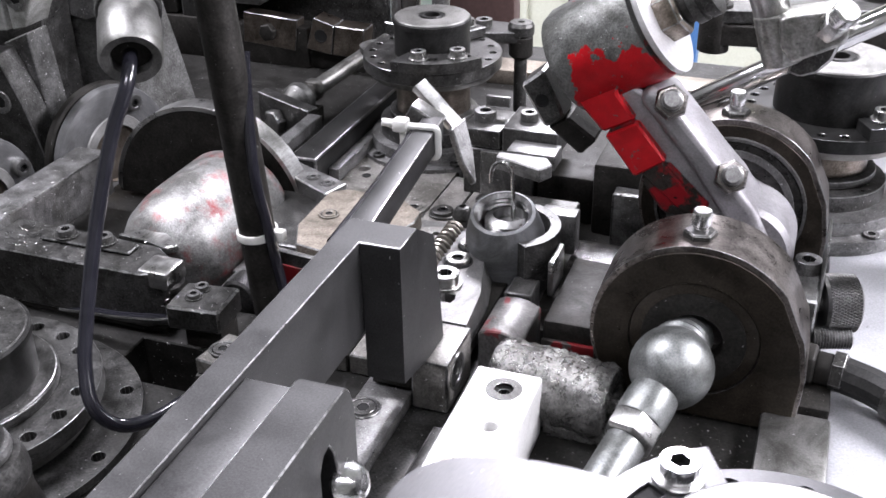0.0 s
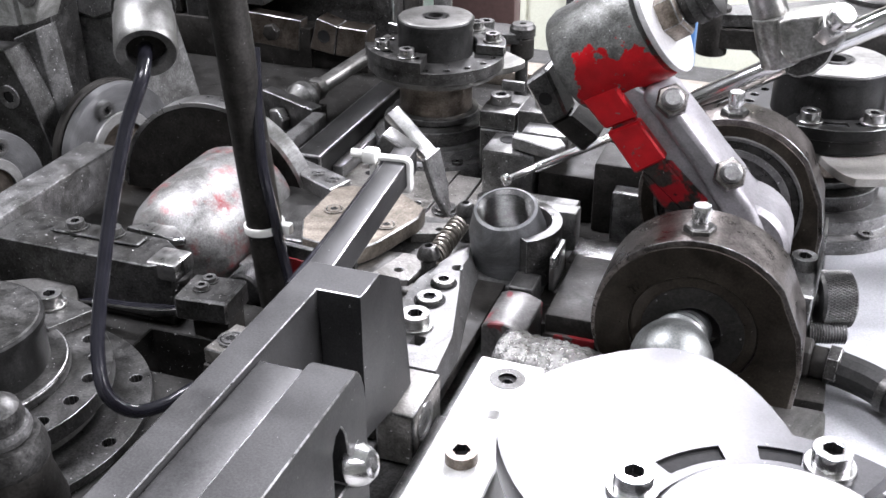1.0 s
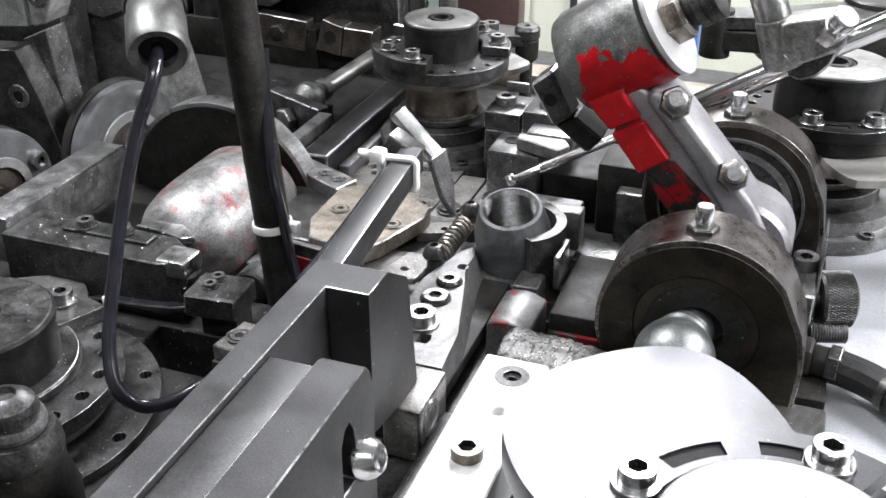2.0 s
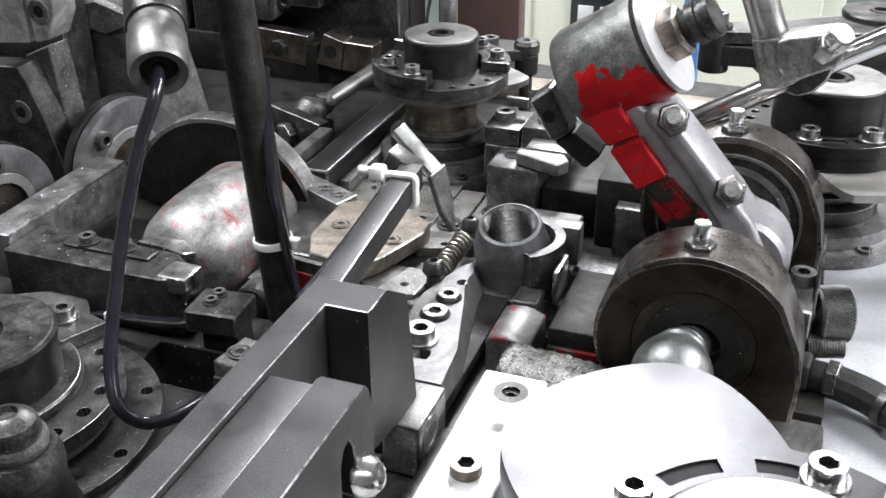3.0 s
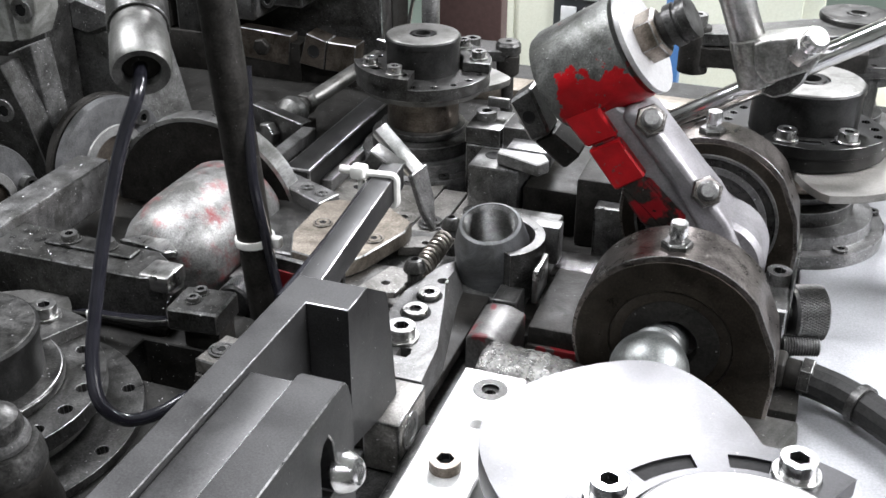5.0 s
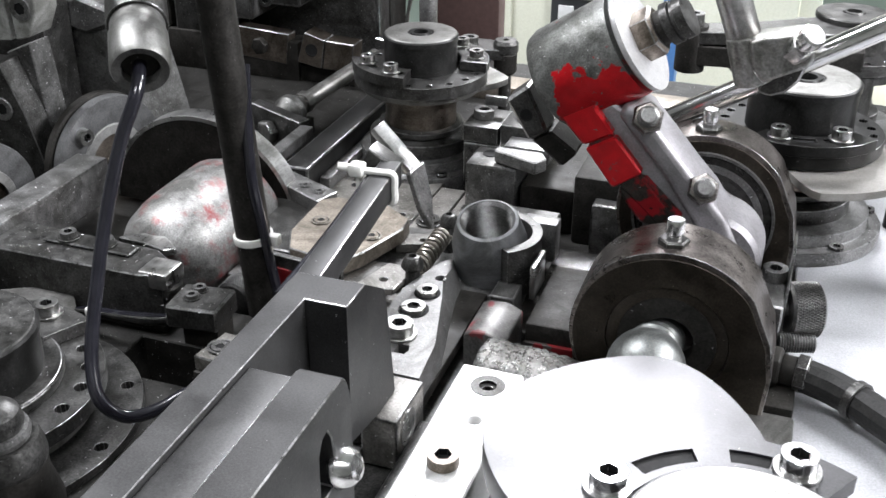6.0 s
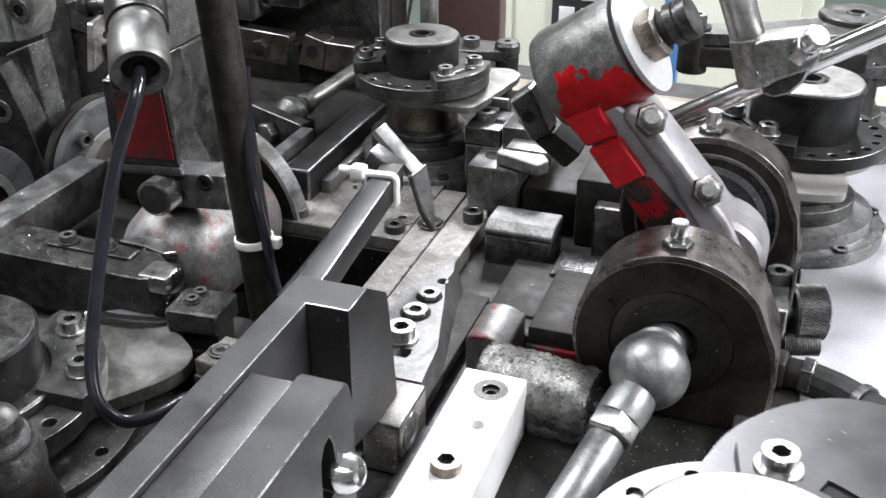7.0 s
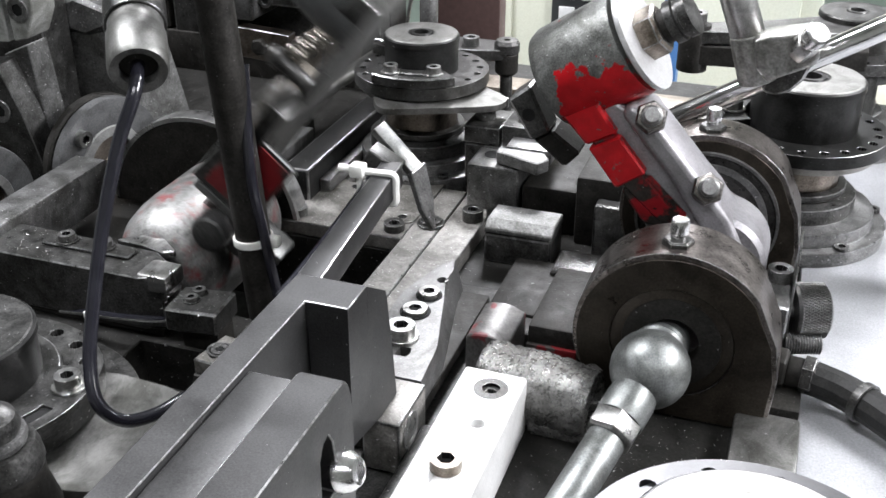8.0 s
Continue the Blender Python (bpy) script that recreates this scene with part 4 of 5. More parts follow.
def housing(name, y0, y1, r, cz, label):
    ob = thing(name, (SX, (y0 + y1) / 2, 0), label, "bearing housing", "bearing housings")
    pts = [(SX + r * math.cos(radians(a)), cz + r * math.sin(radians(a))) for a in range(38, 200, 6)]
    outline = [(SX - r * 0.93, cz - r * 0.38), (SX - r * 0.55, 0.001), (SX + r * 1.02, 0.001), (SX + r * 1.06, cz * 0.75), (SX + r * 1.0, cz + r * 0.15)] + pts
    part("shell", plate(outline, y0, y1, [circle(SX, cz, r * 0.62, 40)], "y", 0.0018), HOUSING, ob)
    # Thin front plate and ring, darker than the shell, paint in front-side shade.
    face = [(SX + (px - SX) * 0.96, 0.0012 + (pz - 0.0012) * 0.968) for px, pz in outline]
    part("shaded_face", plate(face, y0 - 0.0008, y0 - 0.0001, [circle(SX, cz, r * 0.62, 40)], "y", 0.0003), SHADED_FACE, ob, "brown front face painted darker as shade")
    for k, (rr, yy, mat) in enumerate(((0.62, y0 + 0.0006, SHADED_FACE), (0.50, y0 + 0.0001, BLACK))):
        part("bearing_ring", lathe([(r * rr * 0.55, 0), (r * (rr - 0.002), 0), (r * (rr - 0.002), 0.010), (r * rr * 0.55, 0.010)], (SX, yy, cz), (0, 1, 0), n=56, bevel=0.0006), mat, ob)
    top = cz + r
    ym = y0 + (y1 - y0) * 0.35
    hex_nut(ob, (SX - 0.003, ym, top - 0.002), r=0.0072, h=0.0045, material=DARK)
    part("grease_nipple", lathe([(0, 0), (0.0036, 0), (0.0036, 0.002), (0.0042, 0.003), (0.0042, 0.008), (0.0036, 0.0094), (0, 0.0094)], (SX - 0.003, ym, top + 0.0022), n=24), BRIGHT, ob)
    return ob


housing("bearing_housing", 0.420, 0.452, 0.0455, 0.040, "browned steel bearing housing with a grease nipple")
housing("bearing_housing", 0.540, 0.566, 0.0475, 0.048, "browned steel bearing housing behind the lever")

seal = thing("bearing_seal", (SX, 0.538, 0.048), "oily black bearing seal with a bright inner ring", "bearing seal")
part("seal", lathe([(0.020, 0), (0.036, 0), (0.037, 0.001), (0.037, 0.0022), (0.020, 0.0022)], (SX, 0.5375, 0.048), (0, 1, 0), n=56), GREASE, seal)
part("ring", lathe([(0.0290, 0), (0.0325, 0), (0.0325, 0.0012), (0.0290, 0.0012)], (SX, 0.5360, 0.048), (0, 1, 0), n=56), STEEL, seal)
part("outer_ring", lathe([(0.0370, 0), (0.0385, 0), (0.0385, 0.003), (0.0370, 0.003)], (SX, 0.5368, 0.048), (0, 1, 0), n=56), STEEL, seal)

lever = thing("lever", (SX, 0.50, SZ), "cast steel clamp lever with chipped red paint", "lever")
# the lever lies in an upright plane across the shaft
Y0, Y1 = 0.478, 0.514
part("web", plate([(-0.0900, 0.1180), (-0.0600, 0.0790), (-0.0450, 0.0520), (-0.0250, 0.0300), (-0.0085, 0.0350), (-0.0060, 0.0560), (-0.0250, 0.0840), (-0.0560, 0.1160), (-0.0780, 0.1280)], Y0 + 0.0065, Y1, axis="y", bevel=0.002, steps=3), CAST, lever)
part("rib", plate([(-0.0745, 0.1235), (-0.0480, 0.0935), (-0.0300, 0.0680), (-0.0270, 0.0480), (-0.0120, 0.0400), (-0.0050, 0.0540), (-0.0170, 0.0760), (-0.0390, 0.1010), (-0.0600, 0.1245), (-0.0700, 0.1290)], Y0 + 0.002, Y1 - 0.003, axis="y", bevel=0.0055, steps=4), CAST, lever, "rounded cast rib")
part("foot", lathe([(0, 0), (0.0230, 0), (0.0255, 0.003), (0.0255, 0.030), (0, 0.030)], (-0.0225, 0.484, 0.0500), (0, 1, 0), n=48), CAST, lever)
part("upper_cheek", plate([(-0.1080, 0.1290), (-0.1045, 0.1215), (-0.0893, 0.1052), (-0.0745, 0.1133), (-0.0840, 0.1250), (-0.0820, 0.1350), (-0.0980, 0.1400)], Y0 + 0.0020, Y1 - 0.002, axis="y", bevel=0.0012), RED_CHEEK, lever, "red painted upper cheek")
part("middle_cheek", plate([(-0.0883, 0.1040), (-0.0732, 0.0850), (-0.0590, 0.0950), (-0.0737, 0.1122)], Y0 + 0.0014, Y1 - 0.002, axis="y", bevel=0.0010), RED_CHEEK, lever, "red painted middle cheek")
part("lower_cheek", plate([(-0.0712, 0.0833), (-0.0590, 0.0672), (-0.0460, 0.0640), (-0.0370, 0.0740), (-0.0582, 0.0935)], Y0 + 0.0042, Y1 - 0.002, axis="y", bevel=0.0015), RED_LOW, lever, "dirty dark red lower cheek")
part("cheek_core", plate([(-0.0990, 0.1240), (-0.0860, 0.1060), (-0.0700, 0.0860), (-0.0480, 0.0670), (-0.0420, 0.0740), (-0.0600, 0.0930), (-0.0760, 0.1130), (-0.0850, 0.1260)], Y0 + 0.0034, Y1 - 0.004, axis="y", bevel=0.001), RED_LOW, lever)
A = Vector((-0.0735, 0.500, 0.1535))
B = A - 0.047 * Vector((0.84, -0.04, 0.54))
ax = (B - A).normalized()
part("head", lathe([(0, 0), (0.0255, 0), (0.0262, 0.002), (0.0262, 0.040), (0.0245, 0.0445), (0.016, 0.047), (0, 0.047)], A, ax, n=56), RED_HEAD, lever, "round clamp head with chipped red paint")
part("end_washer", lathe([(0, 0), (0.0120, 0), (0.0125, 0.0006), (0.0145, 0.0006), (0.0150, 0.0), (0.0265, 0), (0.0270, -0.0008), (0.0270, -0.0028), (0, -0.0028)], A - ax * 0.0028, ax, n=56), WASHER_WHITE, lever, "bright end washer")
hex_nut(lever, A - ax * 0.003, -ax, 0.0125, 0.013, BROWN, 0.3, label="bronzed hex fitting")
part("fitting_neck", rod(A - ax * 0.015, A - ax * 0.021, 0.0085), BLACK, lever)
part("fitting_cap", lathe([(0, 0), (0.0105, 0), (0.0105, 0.004), (0.009, 0.0045), (0.009, 0.006), (0.0105, 0.0065), (0.0105, 0.011), (0, 0.012)], A - ax * 0.020, -ax, n=32), DARK, lever)
for at in ((-0.0600, Y0 + 0.006, 0.1215), (-0.0300, Y0 + 0.006, 0.0890)):
    hx = hex_nut(lever, at, (0.15, -0.85, 0.5), 0.0080, 0.008, HOUSING, 0.4)
    q = Vector((0.15, -0.85, 0.5)).normalized()
    part("stud", lathe([(0, 0), (0.0052, 0), (0.0052, 0.002), (0.0044, 0.0025), (0.0044, 0.005), (0.0034, 0.006), (0, 0.006)], Vector(at) + q * 0.008, q, n=24), STEEL, lever)
part("hub", rod((SX, 0.453, SZ + 0.003), (SX, 0.539, SZ + 0.003), 0.026, 40), CAST, lever)
part("lug", plate([(-0.1345, 0.1175), (-0.1215, 0.0965), (-0.1115, 0.1030), (-0.1235, 0.1265)], 0.4970, 0.5150, axis="y", bevel=0.0015), DARK, lever)
drilled(lever, (-0.1232, 0.4969, 0.1108), (0, -1, 0), 0.0034)
part("lug_tab", plate([(-0.1213, 0.0962), (-0.1040, 0.0830), (-0.0960, 0.0920), (-0.1117, 0.1028)], 0.5000, 0.5220, axis="y", bevel=0.0015), BLACK, lever)

link = thing("ball_link", (-0.0385, 0.394, 0.043), "worn steel ball joint on a threaded push rod", "ball joint")
C = Vector((-0.0382, 0.400, 0.0375))
prof = [(0, -0.0178)] + [(0.0178 * math.cos(radians(a)), 0.0178 * math.sin(radians(a))) for a in range(-80, 81, 8)] + [(0, 0.0178)]
part("ball", lathe(prof, C, n=40), BALL, link)
nk = [(0, 0)]
for i in range(6):
    nk += [(0.0125, 0.001 + i * 0.0032), (0.0118, 0.0026 + i * 0.0032)]
part("neck", lathe(nk + [(0, 0.0202)], C + Vector((0, 0.010, 0)), (0.1, 1, 0), n=36), BALL, link)
RD = (Vector((-0.0575, 0.3376, 0.0108)) - C).normalized()
part("collar", lathe([(0, 0), (0.0100, 0), (0.0108, 0.006), (0.0108, 0.017), (0, 0.017)], C + RD * 0.013, RD, n=36, bevel=0.0006), BALL, link)
hex_nut(link, C + RD * 0.0300, RD, 0.0115, 0.010, GROUND, 0.2)
part("push_rod", rod(C + RD * 0.040, C + RD * 0.092, 0.0086), BALL, link)

# ---- bright rods with their clamp, over the flange ----
rods = thing("rod_clamp", (-0.01, 0.57, 0.11), "bright steel cross rods held in a scratched clamp block", "rod clamp")
RY = 0.572
R0, R1 = Vector((-0.0780, RY, 0.0782)), Vector((0.110, RY, 0.1950))
RU = (R1 - R0).normalized()
part("long_rod", rod(R0, R1, 0.0062, 28), CHROME, rods)
part("upright_rod", rod((-0.0170, RY - 0.006, 0.1230), (-0.0720, RY - 0.006, 0.2580), 0.0090, 28), GROUND, rods)
part("boss", rod((-0.0245, 0.5650, 0.1440), (-0.0165, 0.5650, 0.1190), 0.0104, 36, 0.0012), SCRATCHED, rods, "round boss gripping the upright rod")
part("clamp_block", plate([(-0.0215, 0.1445), (-0.0155, 0.1475), (0.0050, 0.1520), (0.0085, 0.1500), (0.0120, 0.1395), (0.0100, 0.1345), (-0.0120, 0.1235), (-0.0185, 0.1300)][::-1], 0.5500, 0.5700, axis="y", bevel=0.0020, steps=3), SCRATCHED, rods, "clamp block with scratched face")
part("lower_jaw", plate([(-0.0130, 0.1240), (0.0100, 0.1350), (0.0060, 0.1230), (0.0000, 0.1160), (-0.0080, 0.1130), (-0.0145, 0.1150)], 0.5610, 0.5830, axis="y", bevel=0.0015), DARK, rods, "dark lower clamp jaw")
hex_nut(rods, (0.0010, 0.5510, 0.1410), (0.45, -0.55, 0.72), 0.0068, 0.010, GROUND, name="hex_bolt")
part("bolt_end", lathe([(0, 0), (0.0052, 0), (0.0052, 0.003), (0.0064, 0.0035), (0.0064, 0.0085), (0.0054, 0.0095), (0, 0.0095)], (0.0055, 0.5455, 0.1482), (0.45, -0.55, 0.72), n=24), BRIGHT, rods)
part("stand_post", rod((0.105, RY, 0.0), (0.105, RY, 0.2), 0.010), DARK, rods)

# ---- blocks, knob and hose beside the housing ----
sb = thing("stop_block", (0.010, 0.475, 0), "steel stop block with a cap screw", "stop block")
part("block", plate([(0.0035, 0.462), (0.0165, 0.462), (0.0165, 0.500), (0.0035, 0.500)], 0.0, 0.044, bevel=0.001), STEEL, sb)
cap_screw(sb, (0.0100, 0.4900, 0.0440), r=0.0062, h=0.0065, material=STEEL)
drilled(sb, (0.0100, 0.4619, 0.0330), (0, -1, 0), 0.0035)
part("shim", box(0.0167, 0.0178, 0.475, 0.503, 0.01, 0.066, 0.0002), GROUND, sb)
part("knob", lathe([(0, 0), (0.0120, 0), (0.0135, 0.0012), (0.0135, 0.0150), (0.0120, 0.0162), (0, 0.0162)], (0.0180, 0.4800, 0.0335), (1, 0.35, 0), n=48), KNURL, sb, "knurled thumb knob")
part("knob_spindle", rod((0.0150, 0.4790, 0.0335), (0.0200, 0.4808, 0.0335), 0.004), DARK, sb)
part("knurling", knurl(Vector((0.0180, 0.4800, 0.0335)) + Vector((1, 0.35, 0)).normalized() * 0.0012, (1, 0.35, 0), 0.0135, 0.0138, 60), KNURL, sb)
prof = [(0, 0)]
for i in range(14):
    prof += [(0.0052, 0.0006 + i * 0.0013), (0.0045, 0.0012 + i * 0.0013)]
part("stud", lathe(prof + [(0, 0.019)], (0.0160, 0.4650, 0.0230), (1, 0.30, 0), n=24), STEEL, sb, "threaded stud")

hf = thing("hose_fitting", (0.03, 0.455, 0.0035), "black hose with a dark hex fitting", "hose fitting")
hex_nut(hf, (0.0120, 0.4520, 0.0170), (1, -0.10, 0), 0.0105, 0.008, BLACK)
part("fitting", rod((0.0200, 0.4512, 0.0170), (0.0270, 0.4505, 0.0170), 0.0075), BLACK, hf)
hex_nut(hf, (0.0270, 0.4505, 0.0170), (1, -0.15, 0), 0.0095, 0.006, DARK)
part("hose", tube([(0.031, 0.450, 0.0165), (0.045, 0.446, 0.0150), (0.058, 0.436, 0.0150), (0.070, 0.425, 0.0150), (0.10, 0.40, 0.0150), (0.16, 0.36, 0.015)], 0.0085), HOSE, hf)
part("hose_clip", lathe([(0.0086, 0), (0.0098, 0), (0.0098, 0.004), (0.0086, 0.004)], (0.0530, 0.4402, 0.0150), (0.77, -0.6, 0), n=24), DARK, hf)
part("seat_block", box(0.0035, 0.0280, 0.428, 0.461, 0.0005, 0.0105, 0.001), BLACK, hf)
pb = thing("low_block", (0.012, 0.405, 0), "pale worn steel block beside the housing", "steel block")
part("block", box(0.000, 0.0290, 0.378, 0.424, 0.0036, 0.010, 0.002), DARK_CAM, pb)

gs = thing("scarred_shaft", (-0.083, 0.397, 0), "greasy scarred shaft end with a broken lip", "shaft")
prof = [(0, 0), (0.0165, 0)] + [(0.0175, 0.002 + 0.0016 * k) for k in range(31)] + [(0.0160, 0.054), (0.0135, 0.0550), (0.011, 0.055), (0.010, 0.046), (0, 0.046)]
bm = lathe(prof, (-0.115, 0.404, 0.0140), (1, -0.12, 0), n=72)
for v in bm.verts:
    d = noise.noise(v.co * 150) * 0.0007 + noise.noise(v.co * 420 + Vector((3, 0, 0))) * 0.0006 + noise.noise(v.co * 900) * 0.0003
    v.co += Vector((d * 0.5, d, d + noise.noise(v.co * 170 + Vector((0, 5, 0))) * 0.0006))
part("shaft", bm, GREASY, gs)
part("saddle", box(-0.0890, -0.0560, 0.384, 0.412, 0.0, 0.008, 0.002), GREASY, gs)


def block(name, x0, x1, y0, y1, z0, z1, mat, label, category="steel block", bevel=0.0015):
    ob = thing(name, ((x0 + x1) / 2, (y0 + y1) / 2, z0), label, category)
    part("block", box(x0, x1, y0, y1, z0, z1, bevel), mat, ob)
    return ob


def domed_block(name, x0, x1, y0, y1, z1, mat, label):
    ob = thing(name, ((x0 + x1) / 2, (y0 + y1) / 2, 0), label, "steel block")
    pts = [(x0, 0.0), (x1, 0.0), (x1, z1 * 0.86), (x1 - 0.3 * (x1 - x0), z1 * 0.97), ((x0 + x1) / 2, z1), (x0 + 0.2 * (x1 - x0), z1 * 0.98), (x0, z1 * 0.9)]
    part("block", plate(pts, y0, y1, axis="y", bevel=0.002), mat, ob)
    return ob


domed_block("rounded_block", -0.1300, -0.1085, 0.419, 0.452, 0.026, RED_TRACE, "worn rounded steel block with red paint traces")
b = block("side_block", -0.1060, -0.0800, 0.447, 0.512, 0.0, 0.0185, BLACK, "oily steel side block with traces of red")
part("red_foot", box(-0.1060, -0.0800, 0.4440, 0.4468, 0.0, 0.009, 0.0006), RED_BLOCK, b)
block("lower_block", -0.1350, -0.1065, 0.4700, 0.5300, 0.0, 0.0100, BLACK, "dark oily lower block under the gripper")
block("floor_block", -0.135, -0.0800, 0.4525, 0.4690, 0.0, 0.009, BLACK, "black oily floor block", bevel=0.001)
b = block("rest_block", -0.1570, -0.1165, 0.5360, 0.5640, 0.0, 0.0190, DARK, "dark steel rest block with a pale worn top edge")
part("rest_cap", plate([(0.5360, 0.0192), (0.5640, 0.0192), (0.5640, 0.0250), (0.5430, 0.0260), (0.5360, 0.0225)], -0.1572, -0.1163, axis="x"), CASTING, b)
block("grease_block", -0.1120, -0.0600, 0.515, 0.545, 0.0, 0.012, GREASE, "greasy black iron block")
block("rear_step", -0.1120, -0.0560, 0.575, 0.640, 0.0, 0.045, BLACK, "dark stepped steel block", bevel=0.002)
block("pale_step", -0.0980, -0.0640, 0.562, 0.574, 0.0, 0.034, STEEL, "pale worn steel step")
block("dark_wall", -0.1480, -0.1130, 0.585, 0.660, 0.0, 0.030, BLACK, "black oily guide block", bevel=0.002)

# ---- sliding head on its column ----
col = block("guide_column", -0.1835, -0.1500, 0.5830, 0.6130, 0.0, 0.0400, STEEL, "dark steel guide column", "guide column")
drilled(col, (-0.1720, 0.6020, 0.0401), r=0.0055)
head = thing("clamp_slide", (-0.175, 0.625, 0.0405), "steel slide head with cap screws and a wing screw", "slide head")
part("jaw_bar", box(-0.1620, -0.1330, 0.5950, 0.6120, 0.0405, 0.0500), STEEL, head)
part("rough_tip", plate([(-0.1660, 0.5880), (-0.1370, 0.5770), (-0.1320, 0.5860), (-0.1370, 0.5945), (-0.1660, 0.5945)], 0.0408, 0.0490), CASTING, head)
part("carrier", box(-0.1960, -0.1720, 0.6150, 0.6500, 0.0405, 0.0520), DARK, head)
part("stand", box(-0.1950, -0.1500, 0.6140, 0.6600, 0.0, 0.0400), DARK, head)
part("side_plate", box(-0.1700, -0.1360, 0.6130, 0.6500, 0.0405, 0.0560), DARK, head)
cap_screw(head, (-0.1865, 0.6320, 0.0521), r=0.0068, h=0.0060, material=STEEL)
part("wing", box(-0.1885, -0.1735, 0.6390, 0.6420, 0.0580, 0.0645, 0.0006), STEEL, head)
cap_screw(head, (-0.1580, 0.6300, 0.0561), r=0.0055, h=0.0050, material=STEEL)

# ---- pole with its cable ----
pole = thing("pole", (-0.2409, 0.4424, -0.158), "dark steel pole tied with a white cable tie", "pole")
P0, P1 = Vector((-0.2409, 0.4424, -0.158)), Vector((-0.2690, 0.4310, 0.30))
part("shaft", rod(P0, P1, 0.0092, 32), BLACK, pole)
part("air_line", tube([(-0.288, 0.45, 0.25), (-0.279, 0.446, 0.20), (-0.271, 0.443, 0.172), (-0.263, 0.4415, 0.15), (-0.258, 0.446, 0.10)], 0.0024), RUBBER, pole)
zt = P0.lerp(P1, 0.442)
part("cable_tie", lathe([(0.0094, 0), (0.0106, 0), (0.0106, 0.0042), (0.0094, 0.0042)], zt, (-0.08, 0.0, 1), n=32, bevel=0.0004), NYLON, pole, "white nylon cable tie")
part("tie_head", box(zt.x + 0.0095, zt.x + 0.0160, zt.y - 0.0040, zt.y + 0.0015, zt.z + 0.0005, zt.z + 0.0062, 0.001), NYLON, pole)
part("side_cable", tube([(-0.2360, 0.4330, -0.002), (-0.2400, 0.4310, 0.030), (-0.2430, 0.4300, 0.055), (-0.2470, 0.4290, 0.09), (-0.2530, 0.4420, 0.14)], 0.0028), RUBBER, pole)

sen = thing("sensor", (-0.262, 0.372, 0.164), "cylindrical steel sensor with a black cable loop", "sensor")
S0 = Vector((-0.2592, 0.3661, 0.1605))
sd = Vector((-0.5136, 0.7806, 0.3561)).normalized()
part("body", lathe([(0.0080, 0.010), (0.0085, 0.0), (0.0120, -0.001), (0.0130, 0.001), (0.0130, 0.022), (0.0122, 0.024), (0.0122, 0.030), (0, 0.030)], S0, sd, n=40), SENSOR, sen)
part("inner_seal", rod(S0 + sd * 0.004, S0 + sd * 0.012, 0.0082), BLACK, sen)
part("upper_body", rod(S0 + sd * 0.030, S0 + sd * 0.10, 0.0138), DARK, sen)
part("cable", tube([S0 + sd * 0.006, (-0.2580, 0.3590, 0.1520), (-0.2630, 0.3500, 0.1320), (-0.2660, 0.3350, 0.0990), (-0.2640, 0.3170, 0.0670), (-0.2605, 0.3060, 0.0490), (-0.2540, 0.2990, 0.0360), (-0.2450, 0.3020, 0.0270), (-0.2350, 0.3120, 0.0260), (-0.2240, 0.3270, 0.0290), (-0.2050, 0.3400, 0.0250)], 0.0030, 14), RUBBER, sen, "glossy black cable")
part("hanger", rod(S0 + sd * 0.075, S0 + sd * 0.075 + Vector((0.0, 0.0, 0.25)), 0.009), DARK, sen)

# ---- left side: stops, fork and wheels ----
fork = thing("fork_stop", (-0.36, 0.41, 0), "worn steel fork stop with two screws in a slot", "fork stop")
part("long_bar", box(-0.4200, -0.3980, 0.4040, 0.5130, 0.012, 0.0400, 0.001), STEEL, fork)
part("cross_block", plate([(-0.3975, 0.3980), (-0.3000, 0.3980), (-0.2900, 0.4030), (-0.2870, 0.4130), (-0.3060, 0.4260), (-0.3975, 0.4300)], 0.004, 0.0350), DARK, fork)
part("slot_strip", plate([(-0.3700, 0.4120), (-0.3150, 0.4120), (-0.3150, 0.4220), (-0.3700, 0.4220)], 0.0352, 0.0370), DARK, fork)
for x in (-0.3565, -0.3330):
    washer(fork, (x, 0.4175, 0.0371), r=0.0062, h=0.001, material=DARK)
    cap_screw(fork, (x, 0.4175, 0.0380), r=0.0046, h=0.0035, material=STEEL)
part("nose", lathe([(0, 0), (0.008, 0), (0.009, 0.002), (0.010, 0.022), (0.0085, 0.025), (0, 0.025)], (-0.2960, 0.4130, 0.0010), (0, 0, 1), n=28), DARK, fork)
part("nose_cap", box(-0.3030, -0.2850, 0.4000, 0.4180, 0.0260, 0.0360, 0.002), GROUND, fork)
part("foot", box(-0.3975, -0.2900, 0.4000, 0.4280, 0.0, 0.0040), BLACK, fork)
part("guard", plate([(-0.3360, 0.4320), (-0.3180, 0.4470), (-0.2980, 0.4310), (-0.3040, 0.4270), (-0.3180, 0.4310)], 0.030, 0.0345), GROUND, fork, "bright curved guard plate")

lb = thing("screw_block", (-0.265, 0.395, 0), "oily steel block with two small screws", "steel block")
part("block", plate([(-0.2795, 0.3873), (-0.2514, 0.3901), (-0.2530, 0.4148), (-0.2811, 0.4114)], 0.0140, 0.0270, bevel=0.0012), DARK, lb)
for at in ((-0.2699, 0.3990), (-0.2700, 0.4070)):
    washer(lb, (*at, 0.0271), r=0.0045, h=0.0006, material=DARK)
    cap_screw(lb, (*at, 0.0276), r=0.0034, h=0.002, material=STEEL)
part("ledge", box(-0.2760, -0.2550, 0.3960, 0.4120, 0.0, 0.0138), BLACK, lb)
